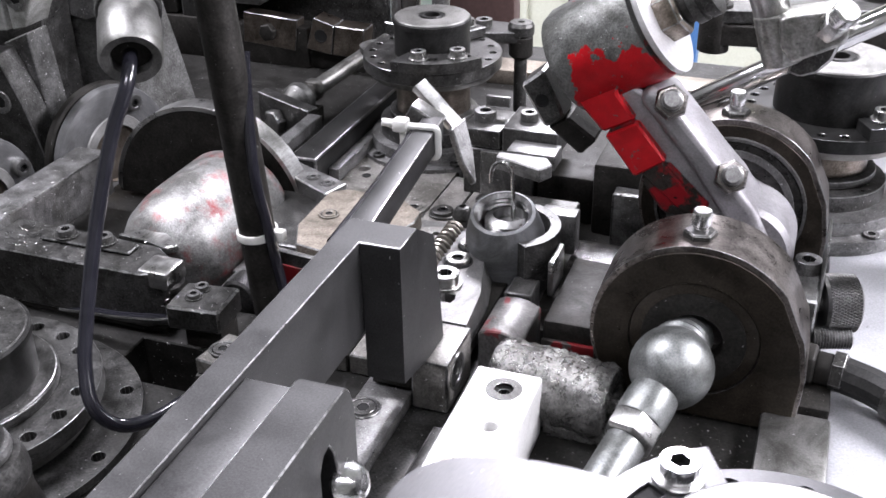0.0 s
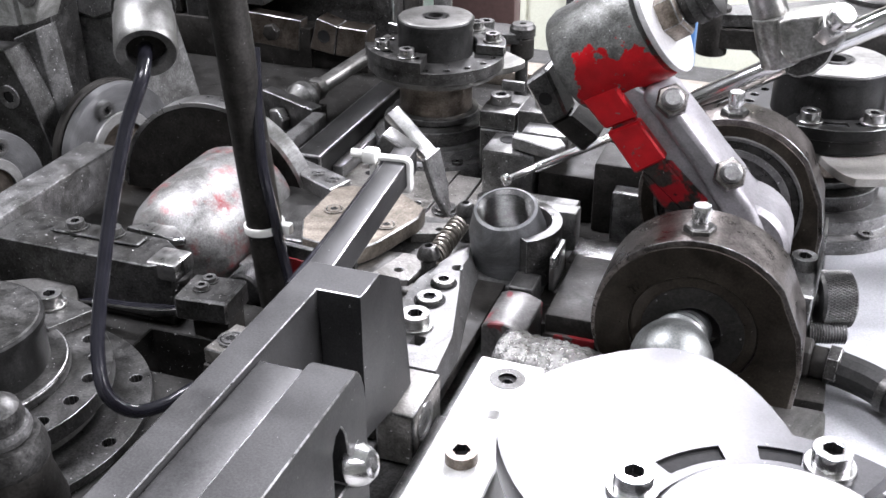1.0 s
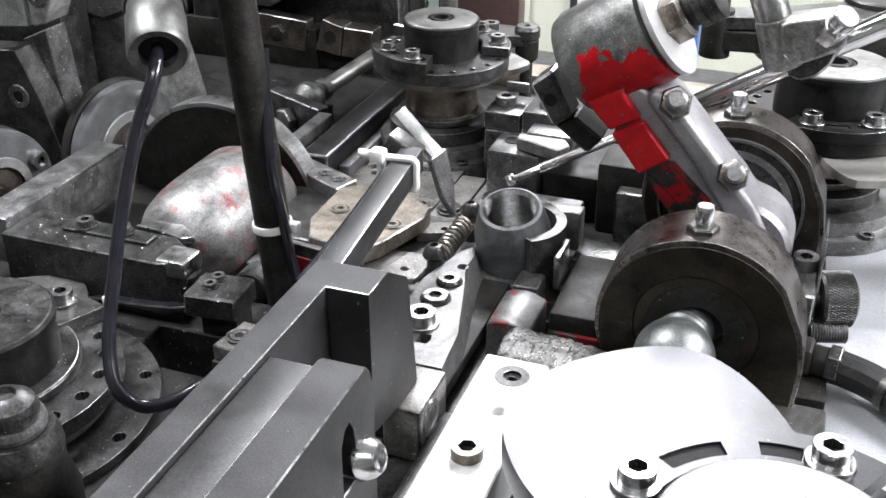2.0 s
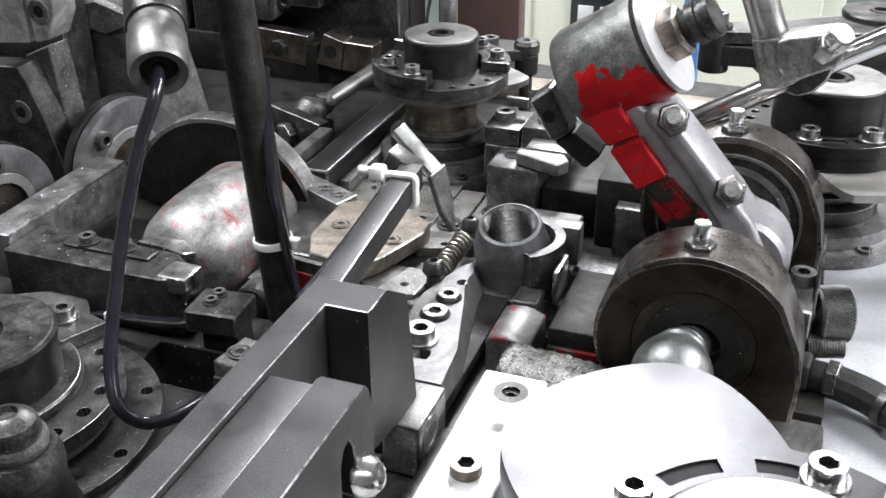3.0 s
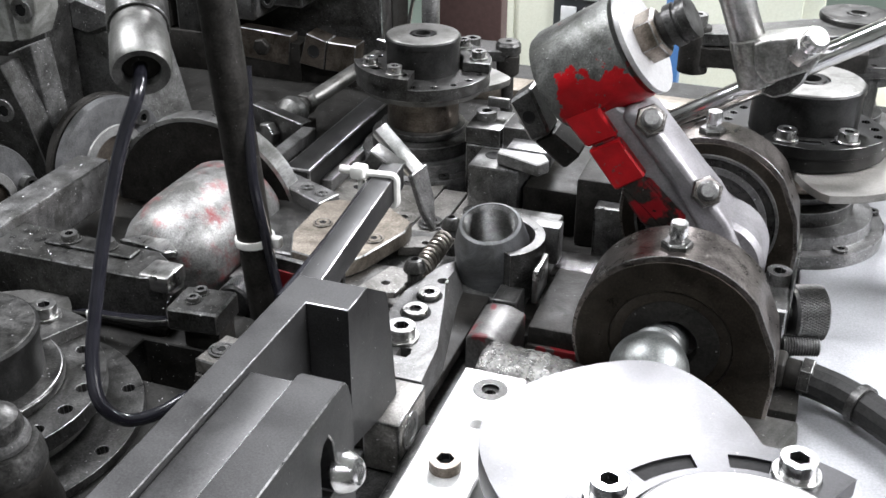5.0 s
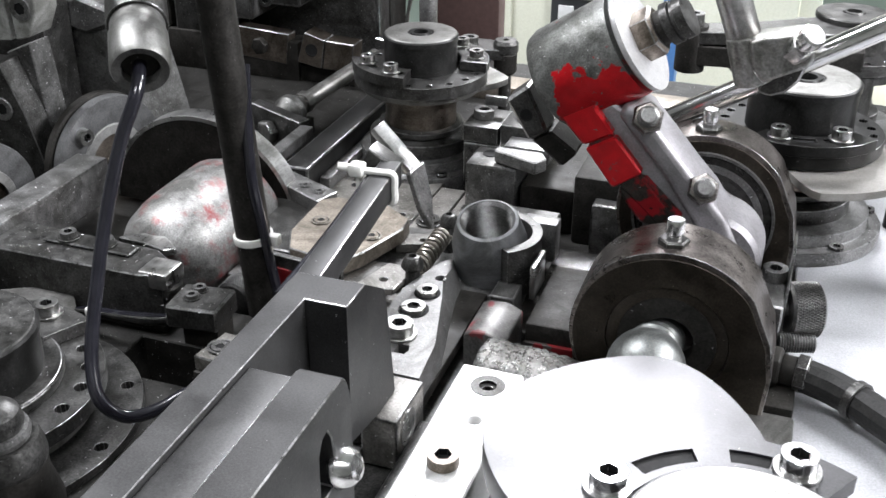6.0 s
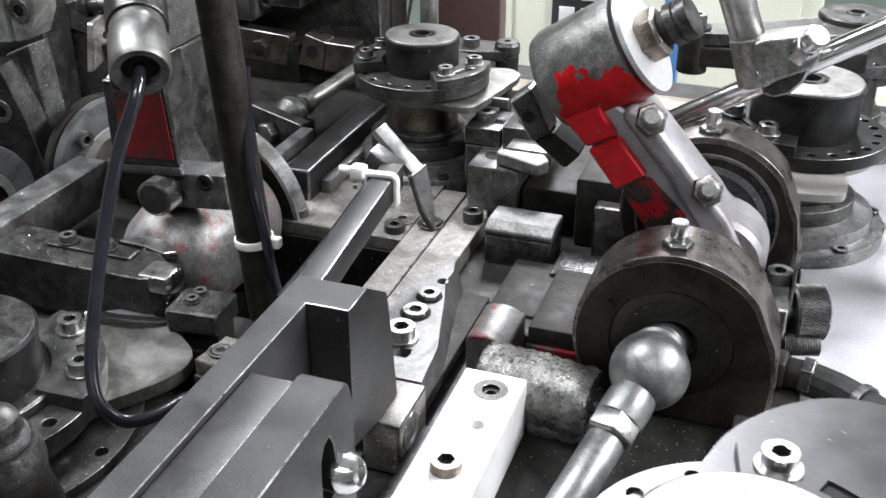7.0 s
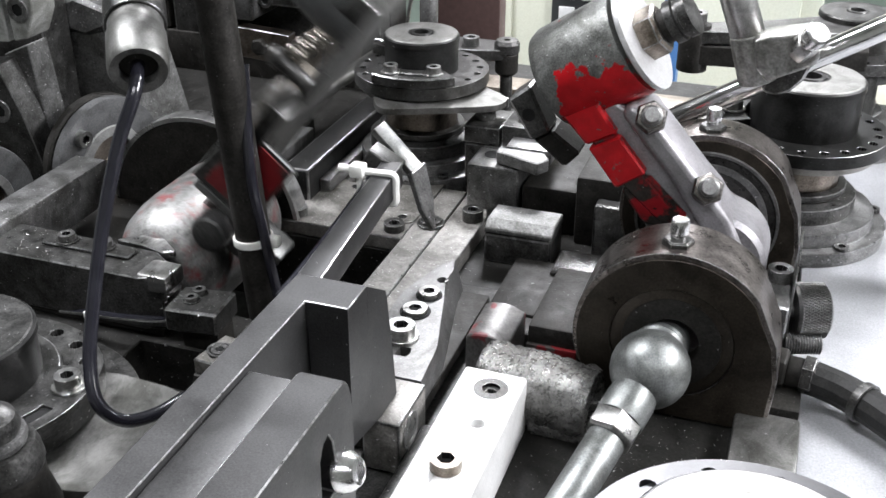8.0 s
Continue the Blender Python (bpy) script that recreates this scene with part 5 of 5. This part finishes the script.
eb = thing("ear_block", (-0.238, 0.372, 0), "worn steel ear with a sunk screw", "steel block")
part("ear", plate([(-0.2480, 0.3620), (-0.2300, 0.3600), (-0.2280, 0.3840), (-0.2440, 0.3860)], 0.0119, 0.0200), PLATE, eb)
inset_screw(eb, (-0.2385, 0.3715, 0.0211), r=0.0065)
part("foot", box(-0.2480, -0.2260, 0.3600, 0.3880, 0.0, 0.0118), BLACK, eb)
wire = thing("wire_bundle", (-0.30, 0.37, 0), "thin dark wires gathered by a white tie", "wires")
for k in range(3):
    part("wire", tube([(-0.346 + 0.002 * k, 0.390, 0.010), (-0.325, 0.384 + 0.002 * k, 0.016), (-0.305, 0.383 + 0.002 * k, 0.018), (-0.286, 0.390 + 0.002 * k, 0.016), (-0.28, 0.40, 0.013)], 0.0008, 7), RUBBER if k else DARK, wire)
part("tie", box(-0.3255, -0.3240, 0.3830, 0.3880, 0.013, 0.018, 0.0006), NYLON, wire)

WHEELS = []
WHEEL_STEEL = surface("grey_turned_wheel", (0.10, 0.102, 0.104), (0.21, 0.212, 0.215), (0.3, 0.45), 0.6, 40, 1100, 0.1, stain=0.3)
WHEEL_RING = surface("pale_turned_ring", (0.26, 0.26, 0.255), (0.42, 0.42, 0.41), (0.3, 0.45), 0.6, 60, 1100, 0.1, stain=0.3)


def wheel(c, r, label, spins):
    ob = thing("round_cam", c, label, "cam wheel", "cam wheels")
    part("rim", lathe([(r * 0.58, 0.0015), (r * 0.90, 0.0015), (r * 0.985, 0.0022), (r, 0.004), (r, 0.0085), (r * 0.58, 0.0085)], c, (0, 1, 0), n=72), WHEEL_STEEL, ob)
    part("inner_ring", lathe([(r * 0.43, 0.0004), (r * 0.57, 0.0004), (r * 0.585, 0.0012), (r * 0.585, 0.008), (r * 0.43, 0.008)], c, (0, 1, 0), n=64), WHEEL_RING, ob, "paler turned inner ring")
    part("back_disc", lathe([(0, 0.0105), (r * 0.99, 0.0105), (r * 1.02, 0.012), (r * 1.02, 0.0165), (0, 0.0165)], c, (0, 1, 0), n=72), BLACK, ob)
    part("hub", lathe([(0, 0.003), (r * 0.08, 0.003), (r * 0.10, 0.0045), (r * 0.40, 0.0045), (r * 0.42, 0.003), (r * 0.425, 0.0103), (0, 0.0103)], c, (0, 1, 0), n=48), BROWN, ob)
    for a in spins:
        at = Vector(c) + Vector((math.cos(radians(a)) * r * 0.78, 0.002, math.sin(radians(a)) * r * 0.78))
        cap_screw(ob, at, (0, -1, 0), r=0.0056, h=0.006, material=GROUND)
    part("axle", rod(Vector(c) + Vector((0, 0.016, 0)), Vector(c) + Vector((0, 0.06, 0)), r * 0.35), DARK, ob)
    WHEELS.append((ob, Vector(c)))
    return ob


wheel((-0.4270, 0.5594, 0.0140), 0.0455, "dark steel cam wheel with cap screws", (132, 12, 252))
wheel((-0.4600, 0.4700, 0.0150), 0.0397, "dark steel cam wheel beside the fork", (95, 215, 335))
arcd = thing("curved_cam", (-0.343, 0.538, 0), "upright round cam with a bright worn rim", "cam disc")
bm = plate([(0.0655 * math.cos(radians(a)) - 0.343, 0.0655 * math.sin(radians(a)) + 0.001) for a in range(2, 180, 4)], 0.532, 0.545, axis="y", bevel=0.001)
part("disc", bm, BLACK, arcd)
bm = plate([(0.0668 * math.cos(radians(a)) - 0.343, 0.0668 * math.sin(radians(a)) + 0.001) for a in range(4, 178, 3)] + [(0.0640 * math.cos(radians(a)) - 0.343, 0.0640 * math.sin(radians(a)) + 0.001) for a in range(177, 3, -3)], 0.5315, 0.5455, axis="y", bevel=0.0004)
part("rim", bm, GROUND, arcd, "bright worn rim")

# upright plates beside the wheels
up = thing("upright_plates", (-0.48, 0.55, 0), "dark upright steel plates with sunk screws", "machine plate")
part("front_plate", plate([(-0.4900, 0.0), (-0.4650, 0.0), (-0.4660, 0.0254), (-0.4730, 0.0955), (-0.4928, 0.0873)], 0.548, 0.568, axis="y"), SWARFY, up)
part("side_plate", plate([(-0.5500, 0.0), (-0.4560, 0.0), (-0.4620, 0.0264), (-0.4700, 0.0552), (-0.4832, 0.0869), (-0.5500, 0.0820)], 0.528, 0.5470, axis="y"), DARK, up)
cap_screw(up, (-0.4860, 0.5279, 0.0557), (0, -1, 0), r=0.0078, h=0.0016, material=STEEL)
part("top_plate", plate([(-0.4621, 0.1056), (-0.4522, 0.1081), (-0.4446, 0.1238), (-0.4423, 0.1500), (-0.4660, 0.1500), (-0.4632, 0.1256)], 0.525, 0.547, axis="y"), PALE_CAST, up)
cap_screw(up, (-0.4545, 0.5249, 0.1264), (0, -1, 0), r=0.0075, h=0.0016, material=STEEL)
part("left_plate", plate([(-0.5000, 0.1010), (-0.4680, 0.1040), (-0.4690, 0.1500), (-0.5000, 0.1500)], 0.527, 0.547, axis="y"), PALE_CAST, up)
part("stand", box(-0.56, -0.475, 0.5665, 0.595, 0.0, 0.16), DARK, up)
gc = thing("gear_casting", (-0.46, 0.62, 0), "grey cast housing speckled with swarf", "casting")
part("body", plate([(-0.5200, 0.0), (-0.4250, 0.0), (-0.4350, 0.045), (-0.4467, 0.0917), (-0.4623, 0.0941), (-0.4881, 0.0935), (-0.5088, 0.0854), (-0.5200, 0.080)], 0.600, 0.66, axis="y", bevel=0.004), CASTING, gc)
drilled(gc, (-0.5021, 0.5999, 0.0758), (0, -1, 0), 0.004)
part("top_lump", plate([(-0.4880, 0.0935), (-0.4640, 0.0880), (-0.4400, 0.0975), (-0.4420, 0.108), (-0.4700, 0.116), (-0.4950, 0.106)], 0.596, 0.65, axis="y", bevel=0.003), SWARFY, gc)
part("bracket", box(-0.5150, -0.4960, 0.586, 0.5995, 0.080, 0.150), STEEL, gc)

# ---- behind the arm: bracket, rods and beams ----
br = thing("angle_bracket", (-0.32, 0.62, 0), "dark steel angle bracket with a hex bolt", "bracket")
part("wing", plate([(-0.3700, 0.6480), (-0.3190, 0.6240), (-0.3160, 0.6340), (-0.3680, 0.6580)], 0.0, 0.0330), DARK, br)
part("arm", plate([(-0.3180, 0.5700), (-0.3080, 0.5700), (-0.3080, 0.6240), (-0.3180, 0.6240)], 0.004, 0.0320), STEEL, br)
hex_nut(br, (-0.3490, 0.6370, 0.0180), (-0.42, -0.9, 0), 0.0090, 0.007, GROUND, name="hex_bolt")
bb = thing("guide_bar", (-0.30, 0.64, 0), "dark steel guide bar on the bed", "guide bar")
part("bar", box(-0.3010, -0.2820, 0.560, 0.760, 0.0, 0.0300, 0.0015), BLACK_CAM, bb)
part("lower_bar", box(-0.2815, -0.2740, 0.575, 0.740, 0.0092, 0.0180, 0.001), STEEL, bb)
tr = thing("tie_rod", (-0.34, 0.72, 0.03), "greasy grey ball end on a steel tie rod", "tie rod")
T0, T1 = Vector((-0.3485, 0.6769, 0.0215)), Vector((-0.3300, 0.790, 0.030))
td = (T1 - T0).normalized()
part("rod", rod(T0, T1, 0.0062), DARK_CAM, tr)
part("nut", rod(T0 + td * 0.008, T0 + td * 0.016, 0.0085, 6), DARK_CAM, tr)
part("rod_end", lathe([(0, -0.012), (0.008, -0.010), (0.0125, -0.002), (0.0125, 0.004), (0.008, 0.012), (0, 0.014)], T0 - td * 0.008, td, n=28), CASTING, tr)
part("stand", box(-0.358, -0.338, 0.668, 0.686, 0.0, 0.0125), BLACK, tr)

bm_ = thing("back_beam", (-0.45, 0.85, 0), "dark brown steel beam with drilled blocks", "beam")
part("beam", box(-0.80, -0.345, 0.835, 0.86, 0.004, 0.070, 0.002), DARK, bm_)
part("lower_beam", box(-0.78, -0.36, 0.800, 0.834, 0.004, 0.026, 0.002), BLACK, bm_)
for k in range(6):
    drilled(bm_, (-0.60 + 0.04 * k, 0.7999, 0.015), (0, -1, 0), 0.004)
pad = part("pad", plate([(-0.3980, 0.0196), (-0.3757, 0.0162), (-0.3718, 0.0409), (-0.3901, 0.0462)], 0.7800, 0.7995, axis="y"), BROWN, bm_)
drilled(pad, (-0.3842, 0.7799, 0.0314), (0, -1, 0), 0.0055)
part("pad", plate([(-0.3752, 0.0160), (-0.3489, 0.0158), (-0.3455, 0.0398), (-0.3713, 0.0408)], 0.7805, 0.7995, axis="y"), BROWN, bm_)
pad = part("pad", plate([(-0.4602, 0.0177), (-0.4113, 0.0140), (-0.4079, 0.0406), (-0.4576, 0.0440)], 0.7860, 0.7998, axis="y"), BROWN, bm_)
hex_nut(pad, (-0.4345, 0.7858, 0.0290), (0, -1, 0), 0.0075, 0.006, BLACK)
part("pad_foot", box(-0.47, -0.35, 0.7900, 0.7996, 0.0, 0.0140, 0.001), BLACK, bm_)
tl = thing("tool_carrier", (-0.48, 0.80, 0), "dark tool carrier with stepped steel blocks", "tool carrier")
for x0, x1, y0, z0, z1, mat in ((-0.52, -0.47, 0.79, 0.030, 0.095, DARK), (-0.468, -0.440, 0.785, 0.050, 0.085, STEEL), (-0.438, -0.40, 0.795, 0.062, 0.10, DARK), (-0.60, -0.525, 0.79, 0.035, 0.12, BLACK), (-0.398, -0.36, 0.80, 0.0715, 0.11, BLACK)):
    part("block", box(x0, x1, y0, 0.834, z0, z1, 0.002), mat, tl)
for x in (-0.50, -0.46, -0.425):
    cap_screw(tl, (x, 0.7849, 0.070), (0, -1, 0), r=0.006, h=0.004, material=DARK)
part("foot", box(-0.60, -0.40, 0.7865, 0.7995, 0.0, 0.034), BLACK, tl)
bw = block("back_housing", -0.85, -0.345, 0.862, 0.90, 0.0, 0.40, BLACK, "black machine housing behind the beam", "machine housing")
part("red_mark", box(-0.372, -0.362, 0.858, 0.8618, 0.072, 0.10, 0.0005), RED_BLOCK, bw)
mp_ = block("maroon_panel", -0.344, -0.265, 0.93, 0.95, -0.16, 0.40, MAROON, "dark maroon painted machine panel", "panel")

rk = thing("rocker_lever", (-0.22, 0.73, 0), "dark steel rocker lever with a bolt stack", "rocker lever", "rocker levers")
part("lever", plate([(-0.300, 0.716), (-0.262, 0.742), (-0.215, 0.742), (-0.199, 0.7370), (-0.194, 0.728), (-0.199, 0.720), (-0.220, 0.714), (-0.268, 0.706)], 0.062, 0.070), DARK, rk)
part("post", rod((-0.262, 0.732, 0.0), (-0.262, 0.732, 0.0700), 0.010), DARK, rk)
hex_nut(rk, (-0.262, 0.732, 0.0701), r=0.0105, h=0.008, material=STEEL)
part("stud", rod((-0.262, 0.732, 0.078), (-0.262, 0.732, 0.105), 0.0065), STEEL, rk)
cap_screw(rk, (-0.2270, 0.7250, 0.0701), r=0.006, h=0.006, material=STEEL)
rk = thing("rocker_lever", (-0.02, 0.76, 0), "black steel rocker lever with cap bolts at its end", "rocker lever", "rocker levers")
part("lever", plate([(-0.0700, 0.7250), (-0.0200, 0.7380), (0.0450, 0.7600), (0.0500, 0.7950), (0.0200, 0.8000), (-0.0300, 0.7660), (-0.0720, 0.7460), (-0.0800, 0.7350)], 0.0870, 0.0960), DARK, rk)
part("under_lever", plate([(-0.0690, 0.7260), (-0.0200, 0.7320), (0.0450, 0.7500), (0.0450, 0.7700), (-0.0300, 0.7560), (-0.0700, 0.7450), (-0.0780, 0.7350)], 0.0720, 0.0860), BLACK, rk)
part("bush", rod((-0.0690, 0.7355, 0.066), (-0.0690, 0.7355, 0.0985), 0.0105), BLACK, rk)
cap_screw(rk, (-0.0690, 0.7355, 0.0986), r=0.0070, h=0.0080, material=STEEL)
part("column", rod((0.045, 0.770, 0.0), (0.045, 0.770, 0.0700), 0.011), DARK, rk)

# bottom corner: a domed nut on its post
dn = thing("domed_nut", (-0.222, 0.215, 0.0), "steel domed nut on a black threaded post", "domed nut")
N0 = Vector((-0.2240, 0.2120, 0.0))
part("post", lathe([(0, 0), (0.016, 0), (0.018, 0.060), (0.0150, 0.072), (0.0150, 0.078), (0, 0.078)], N0, n=40), BLACK, dn)
part("lower_ring", lathe([(0, 0), (0.0150, 0), (0.0155, 0.002), (0.0150, 0.006), (0.0135, 0.0095), (0, 0.0098)], N0 + Vector((0, 0, 0.078)), n=40), DARK, dn)
part("ring", lathe([(0, 0), (0.0112, 0), (0.0118, 0.002), (0.0112, 0.004), (0, 0.004)], N0 + Vector((0, 0, 0.088)), n=36), STEEL, dn)
part("cap", lathe([(0, 0), (0.0098, 0), (0.0102, 0.002), (0.0090, 0.006), (0.0060, 0.0085), (0.0040, 0.0090), (0.0035, 0.0070), (0, 0.0070)], N0 + Vector((0, 0, 0.092)), n=36), DARK, dn)

# more of the machine at the back
hb = thing("head_block", (-0.43, 0.79, 0.08), "dark machine head with hanging steel fingers", "machine head")
part("head", box(-0.66, -0.352, 0.800, 0.858, 0.125, 0.200, 0.004), BLACK, hb)
for k, (x, w, z) in enumerate(((-0.50, 0.022, 0.100), (-0.468, 0.016, 0.112), (-0.446, 0.026, 0.104), (-0.412, 0.018, 0.1105), (-0.388, 0.020, 0.1115))):
    part("finger", box(x, x + w, 0.782, 0.812, z, 0.150, 0.0015), (STEEL, DARK, DARK, STEEL, DARK)[k], hb)
part("red_tag", box(-0.3760, -0.3700, 0.7980, 0.7999, 0.126, 0.150, 0.0005), RED_BLOCK, hb)
part("stem", box(-0.66, -0.62, 0.835, 0.8615, 0.0705, 0.125, 0.002), BLACK, hb)
part("wire", tube([(-0.300, 0.775, 0.0), (-0.296, 0.772, 0.06), (-0.285, 0.770, 0.11), (-0.27, 0.77, 0.16)], 0.0016, 8), GROUND, hb)

# swarf scattered over the bed and the blocks
rng = random.Random(7)
chips = bmesh.new()
for x0, x1, y0, y1, z, count in ((-0.390, -0.305, 0.400, 0.428, 0.0352, 90), (-0.418, -0.400, 0.408, 0.510, 0.0402, 70), (-0.205, -0.168, 0.49, 0.60, 0.0106, 90), (-0.298, -0.210, 0.535, 0.635, 0.0092, 90), (0.03, 0.16, 0.40, 0.60, 0.0037, 60), (-0.36, -0.22, 0.66, 0.80, 0.0002, 80), (-0.079, -0.058, 0.43, 0.54, 0.0002, 50), (-0.060, 0.000, 0.37, 0.42, 0.0002, 60), (-0.30, -0.17, 0.20, 0.32, 0.0002, 60), (-0.283, -0.252, 0.386, 0.406, 0.0272, 25), (-0.117, -0.092, 0.26, 0.38, 0.0302, 40)):
    for _ in range(count):
        c = Vector((rng.uniform(x0, x1), rng.uniform(y0, y1), z + 0.0002))
        a, l = rng.uniform(0, 6.28), rng.uniform(0.00018, 0.00062)
        u, w = Vector((math.cos(a), math.sin(a), 0)) * l, Vector((-math.sin(a), math.cos(a), 0)) * l * 0.35
        vs = [chips.verts.new(c + o) for o in (-u - w, u - w, u + w, -u + w)]
        top = chips.verts.new(c + Vector((0, 0, l * 0.5)))
        chips.faces.new(vs[::-1])
        for k in range(4):
            chips.faces.new((vs[k], vs[(k + 1) % 4], top))
setting("swarf", chips, THREAD, "fine bright metal swarf scattered over the machine", "swarf", "stuff")

# ---- the hall beyond: cabinet with its keypad, crates ----
cab = thing("control_cabinet", (-0.25, 1.75, -0.9), "cream painted control cabinet with a black keypad", "cabinet")
part("body", box(-0.50, 0.02, 1.62, 2.1, -0.9, 0.5, 0.006), CREAM, cab)
part("door", box(-0.490, -0.01, 1.606, 1.6195, -0.88, 0.48, 0.004), CREAM, cab)
part("door_trim", box(-0.448, -0.440, 1.600, 1.6058, -0.88, 0.48, 0.001), CREAM, cab)
kp = part("keypad", box(-0.375, -0.255, 1.592, 1.6055, -0.178, 0.02, 0.004), KEYPAD, cab, "black keypad")
for i in range(3):
    for j in range(5):
        part("key", box(-0.362 + 0.034 * i, -0.338 + 0.034 * i, 1.588, 1.5918, -0.160 + 0.036 * j, -0.136 + 0.036 * j, 0.002), KEYCAP, kp)
bx = thing("blue_post", (-0.18, 1.5, -0.9), "blue painted steel post", "post")
part("post", box(-0.185, -0.160, 1.45, 1.48, -0.9, 0.3, 0.002), BLUE, bx)
tb = thing("pale_bench", (0.1, 2.3, -0.9), "pale grey-green work bench", "bench")
part("top", box(-0.155, 0.9, 1.5, 2.2, -0.36, -0.33, 0.004), CREAM, tb)
for x in (-0.14, 0.85):
    part("leg", box(x, x + 0.04, 1.55, 1.59, -0.9, -0.361, 0.002), BLUE, tb)
cr = thing("blue_crate", (0.35, 1.3, -0.9), "pale blue plastic crate", "crate")
part("crate", box(0.19, 0.50, 1.05, 1.35, -0.42, -0.22, 0.01), AQUA, cr)
part("stand", box(0.19, 0.50, 1.05, 1.35, -0.9, -0.421, 0.004), YELLOW, cr)


# ---- what moves ----
def motions():
    # cams: degrees still to turn before they come to rest, and past it
    turn = [(0, 54), (0.2, 41), (0.4, 26), (0.6, 12), (0.8, 3), (1.0, 0), (1.3, 0), (5.8, 0), (6.0, -2), (6.25, -15), (6.5, -34), (6.75, -50), (7.0, -64), (7.5, -92), (8.0, -120)]
    front_turn = [(0, 58), (0.2, 44), (0.4, 28), (0.6, 14), (0.8, 3), (1.0, 0), (1.3, 0), (5.8, 0), (6.0, -2), (6.25, -15), (6.5, -37), (6.75, -57), (7.0, -76), (7.25, -93), (7.5, -108), (8.0, -138)]
    for rot in ROTORS:
        walk(rot, [(t, pose(0, 0, 0, 0, 0, a)) for t, a in (front_turn if rot is FRONT_ROTOR else turn)])
    for ob, c in WHEELS:
        # indexing wheels: they spin, stop, step on and stop again
        times = [0, 0.4, 0.8, 1.2, 2.3, 2.6, 2.9, 3.8, 4.0, 4.7, 5.3, 5.7, 8.0]
        angles = [770, 663, 527, 392, 88, 29, 0, 0, -85, -85, -85, -120, -120]
        steps = [0.2 * k for k in range(41)]
        walk(ob, [(t, pose(c.x, c.y, c.z, 0, 0, 77) @ pose(0, 0, 0, 0, -float(np.interp(t, times, angles)), 0)) for t in steps])
    o = ORIGIN[CARRIAGE]
    slide = [(0, 0.0465), (0.1, 0.040), (0.2, 0.020), (0.3, 0.0025), (0.4, 0), (0.6, 0), (4.0, 0), (8.0, 0)]
    walk(CARRIAGE, [(t, pose(o.x, o.y + d, o.z)) for t, d in slide])
    swing = [(0, 0), (3.0, 0), (5.9, 0), (6.1, 0.5), (6.2, 3), (6.3, 16), (6.4, 37), (6.5, 51), (6.6, 63), (6.7, 76), (6.8, 90), (6.9, 95), (7.0, 95), (7.2, 95), (7.6, 95), (7.7, 93), (7.8, 82), (7.9, 68), (8.0, 51)]
    for ob in (ARM, COLLAR):
        walk(ob, [(t, pose(*PIVOT, 0, -a, 0)) for t, a in swing])
    o = ORIGIN[plug]
    drop = [(0, 0), (0.4, 0), (0.5, -0.016), (0.6, -0.027), (0.7, -0.040), (0.8, -0.060), (1.0, -0.080), (8.0, -0.080)]
    walk(plug, [(t, pose(o.x, o.y, o.z + d)) for t, d in drop])
    o = ORIGIN[poker]
    dart = [(0, 0.110), (0.6, 0.110), (0.7, 0.06), (0.8, 0.0), (1.2, 0), (2.3, 0.0), (2.4, 0.06), (2.5, 0.110), (8.0, 0.110)]
    walk(poker, [(t, pose(*(o + PD * d))) for t, d in dart])
    o = ORIGIN[head]
    push = [(0, -0.028), (0.1, -0.024), (0.2, -0.010), (0.3, 0), (0.6, 0), (8.0, 0)]
    walk(head, [(t, pose(o.x, o.y + d, o.z)) for t, d in push])


motions()
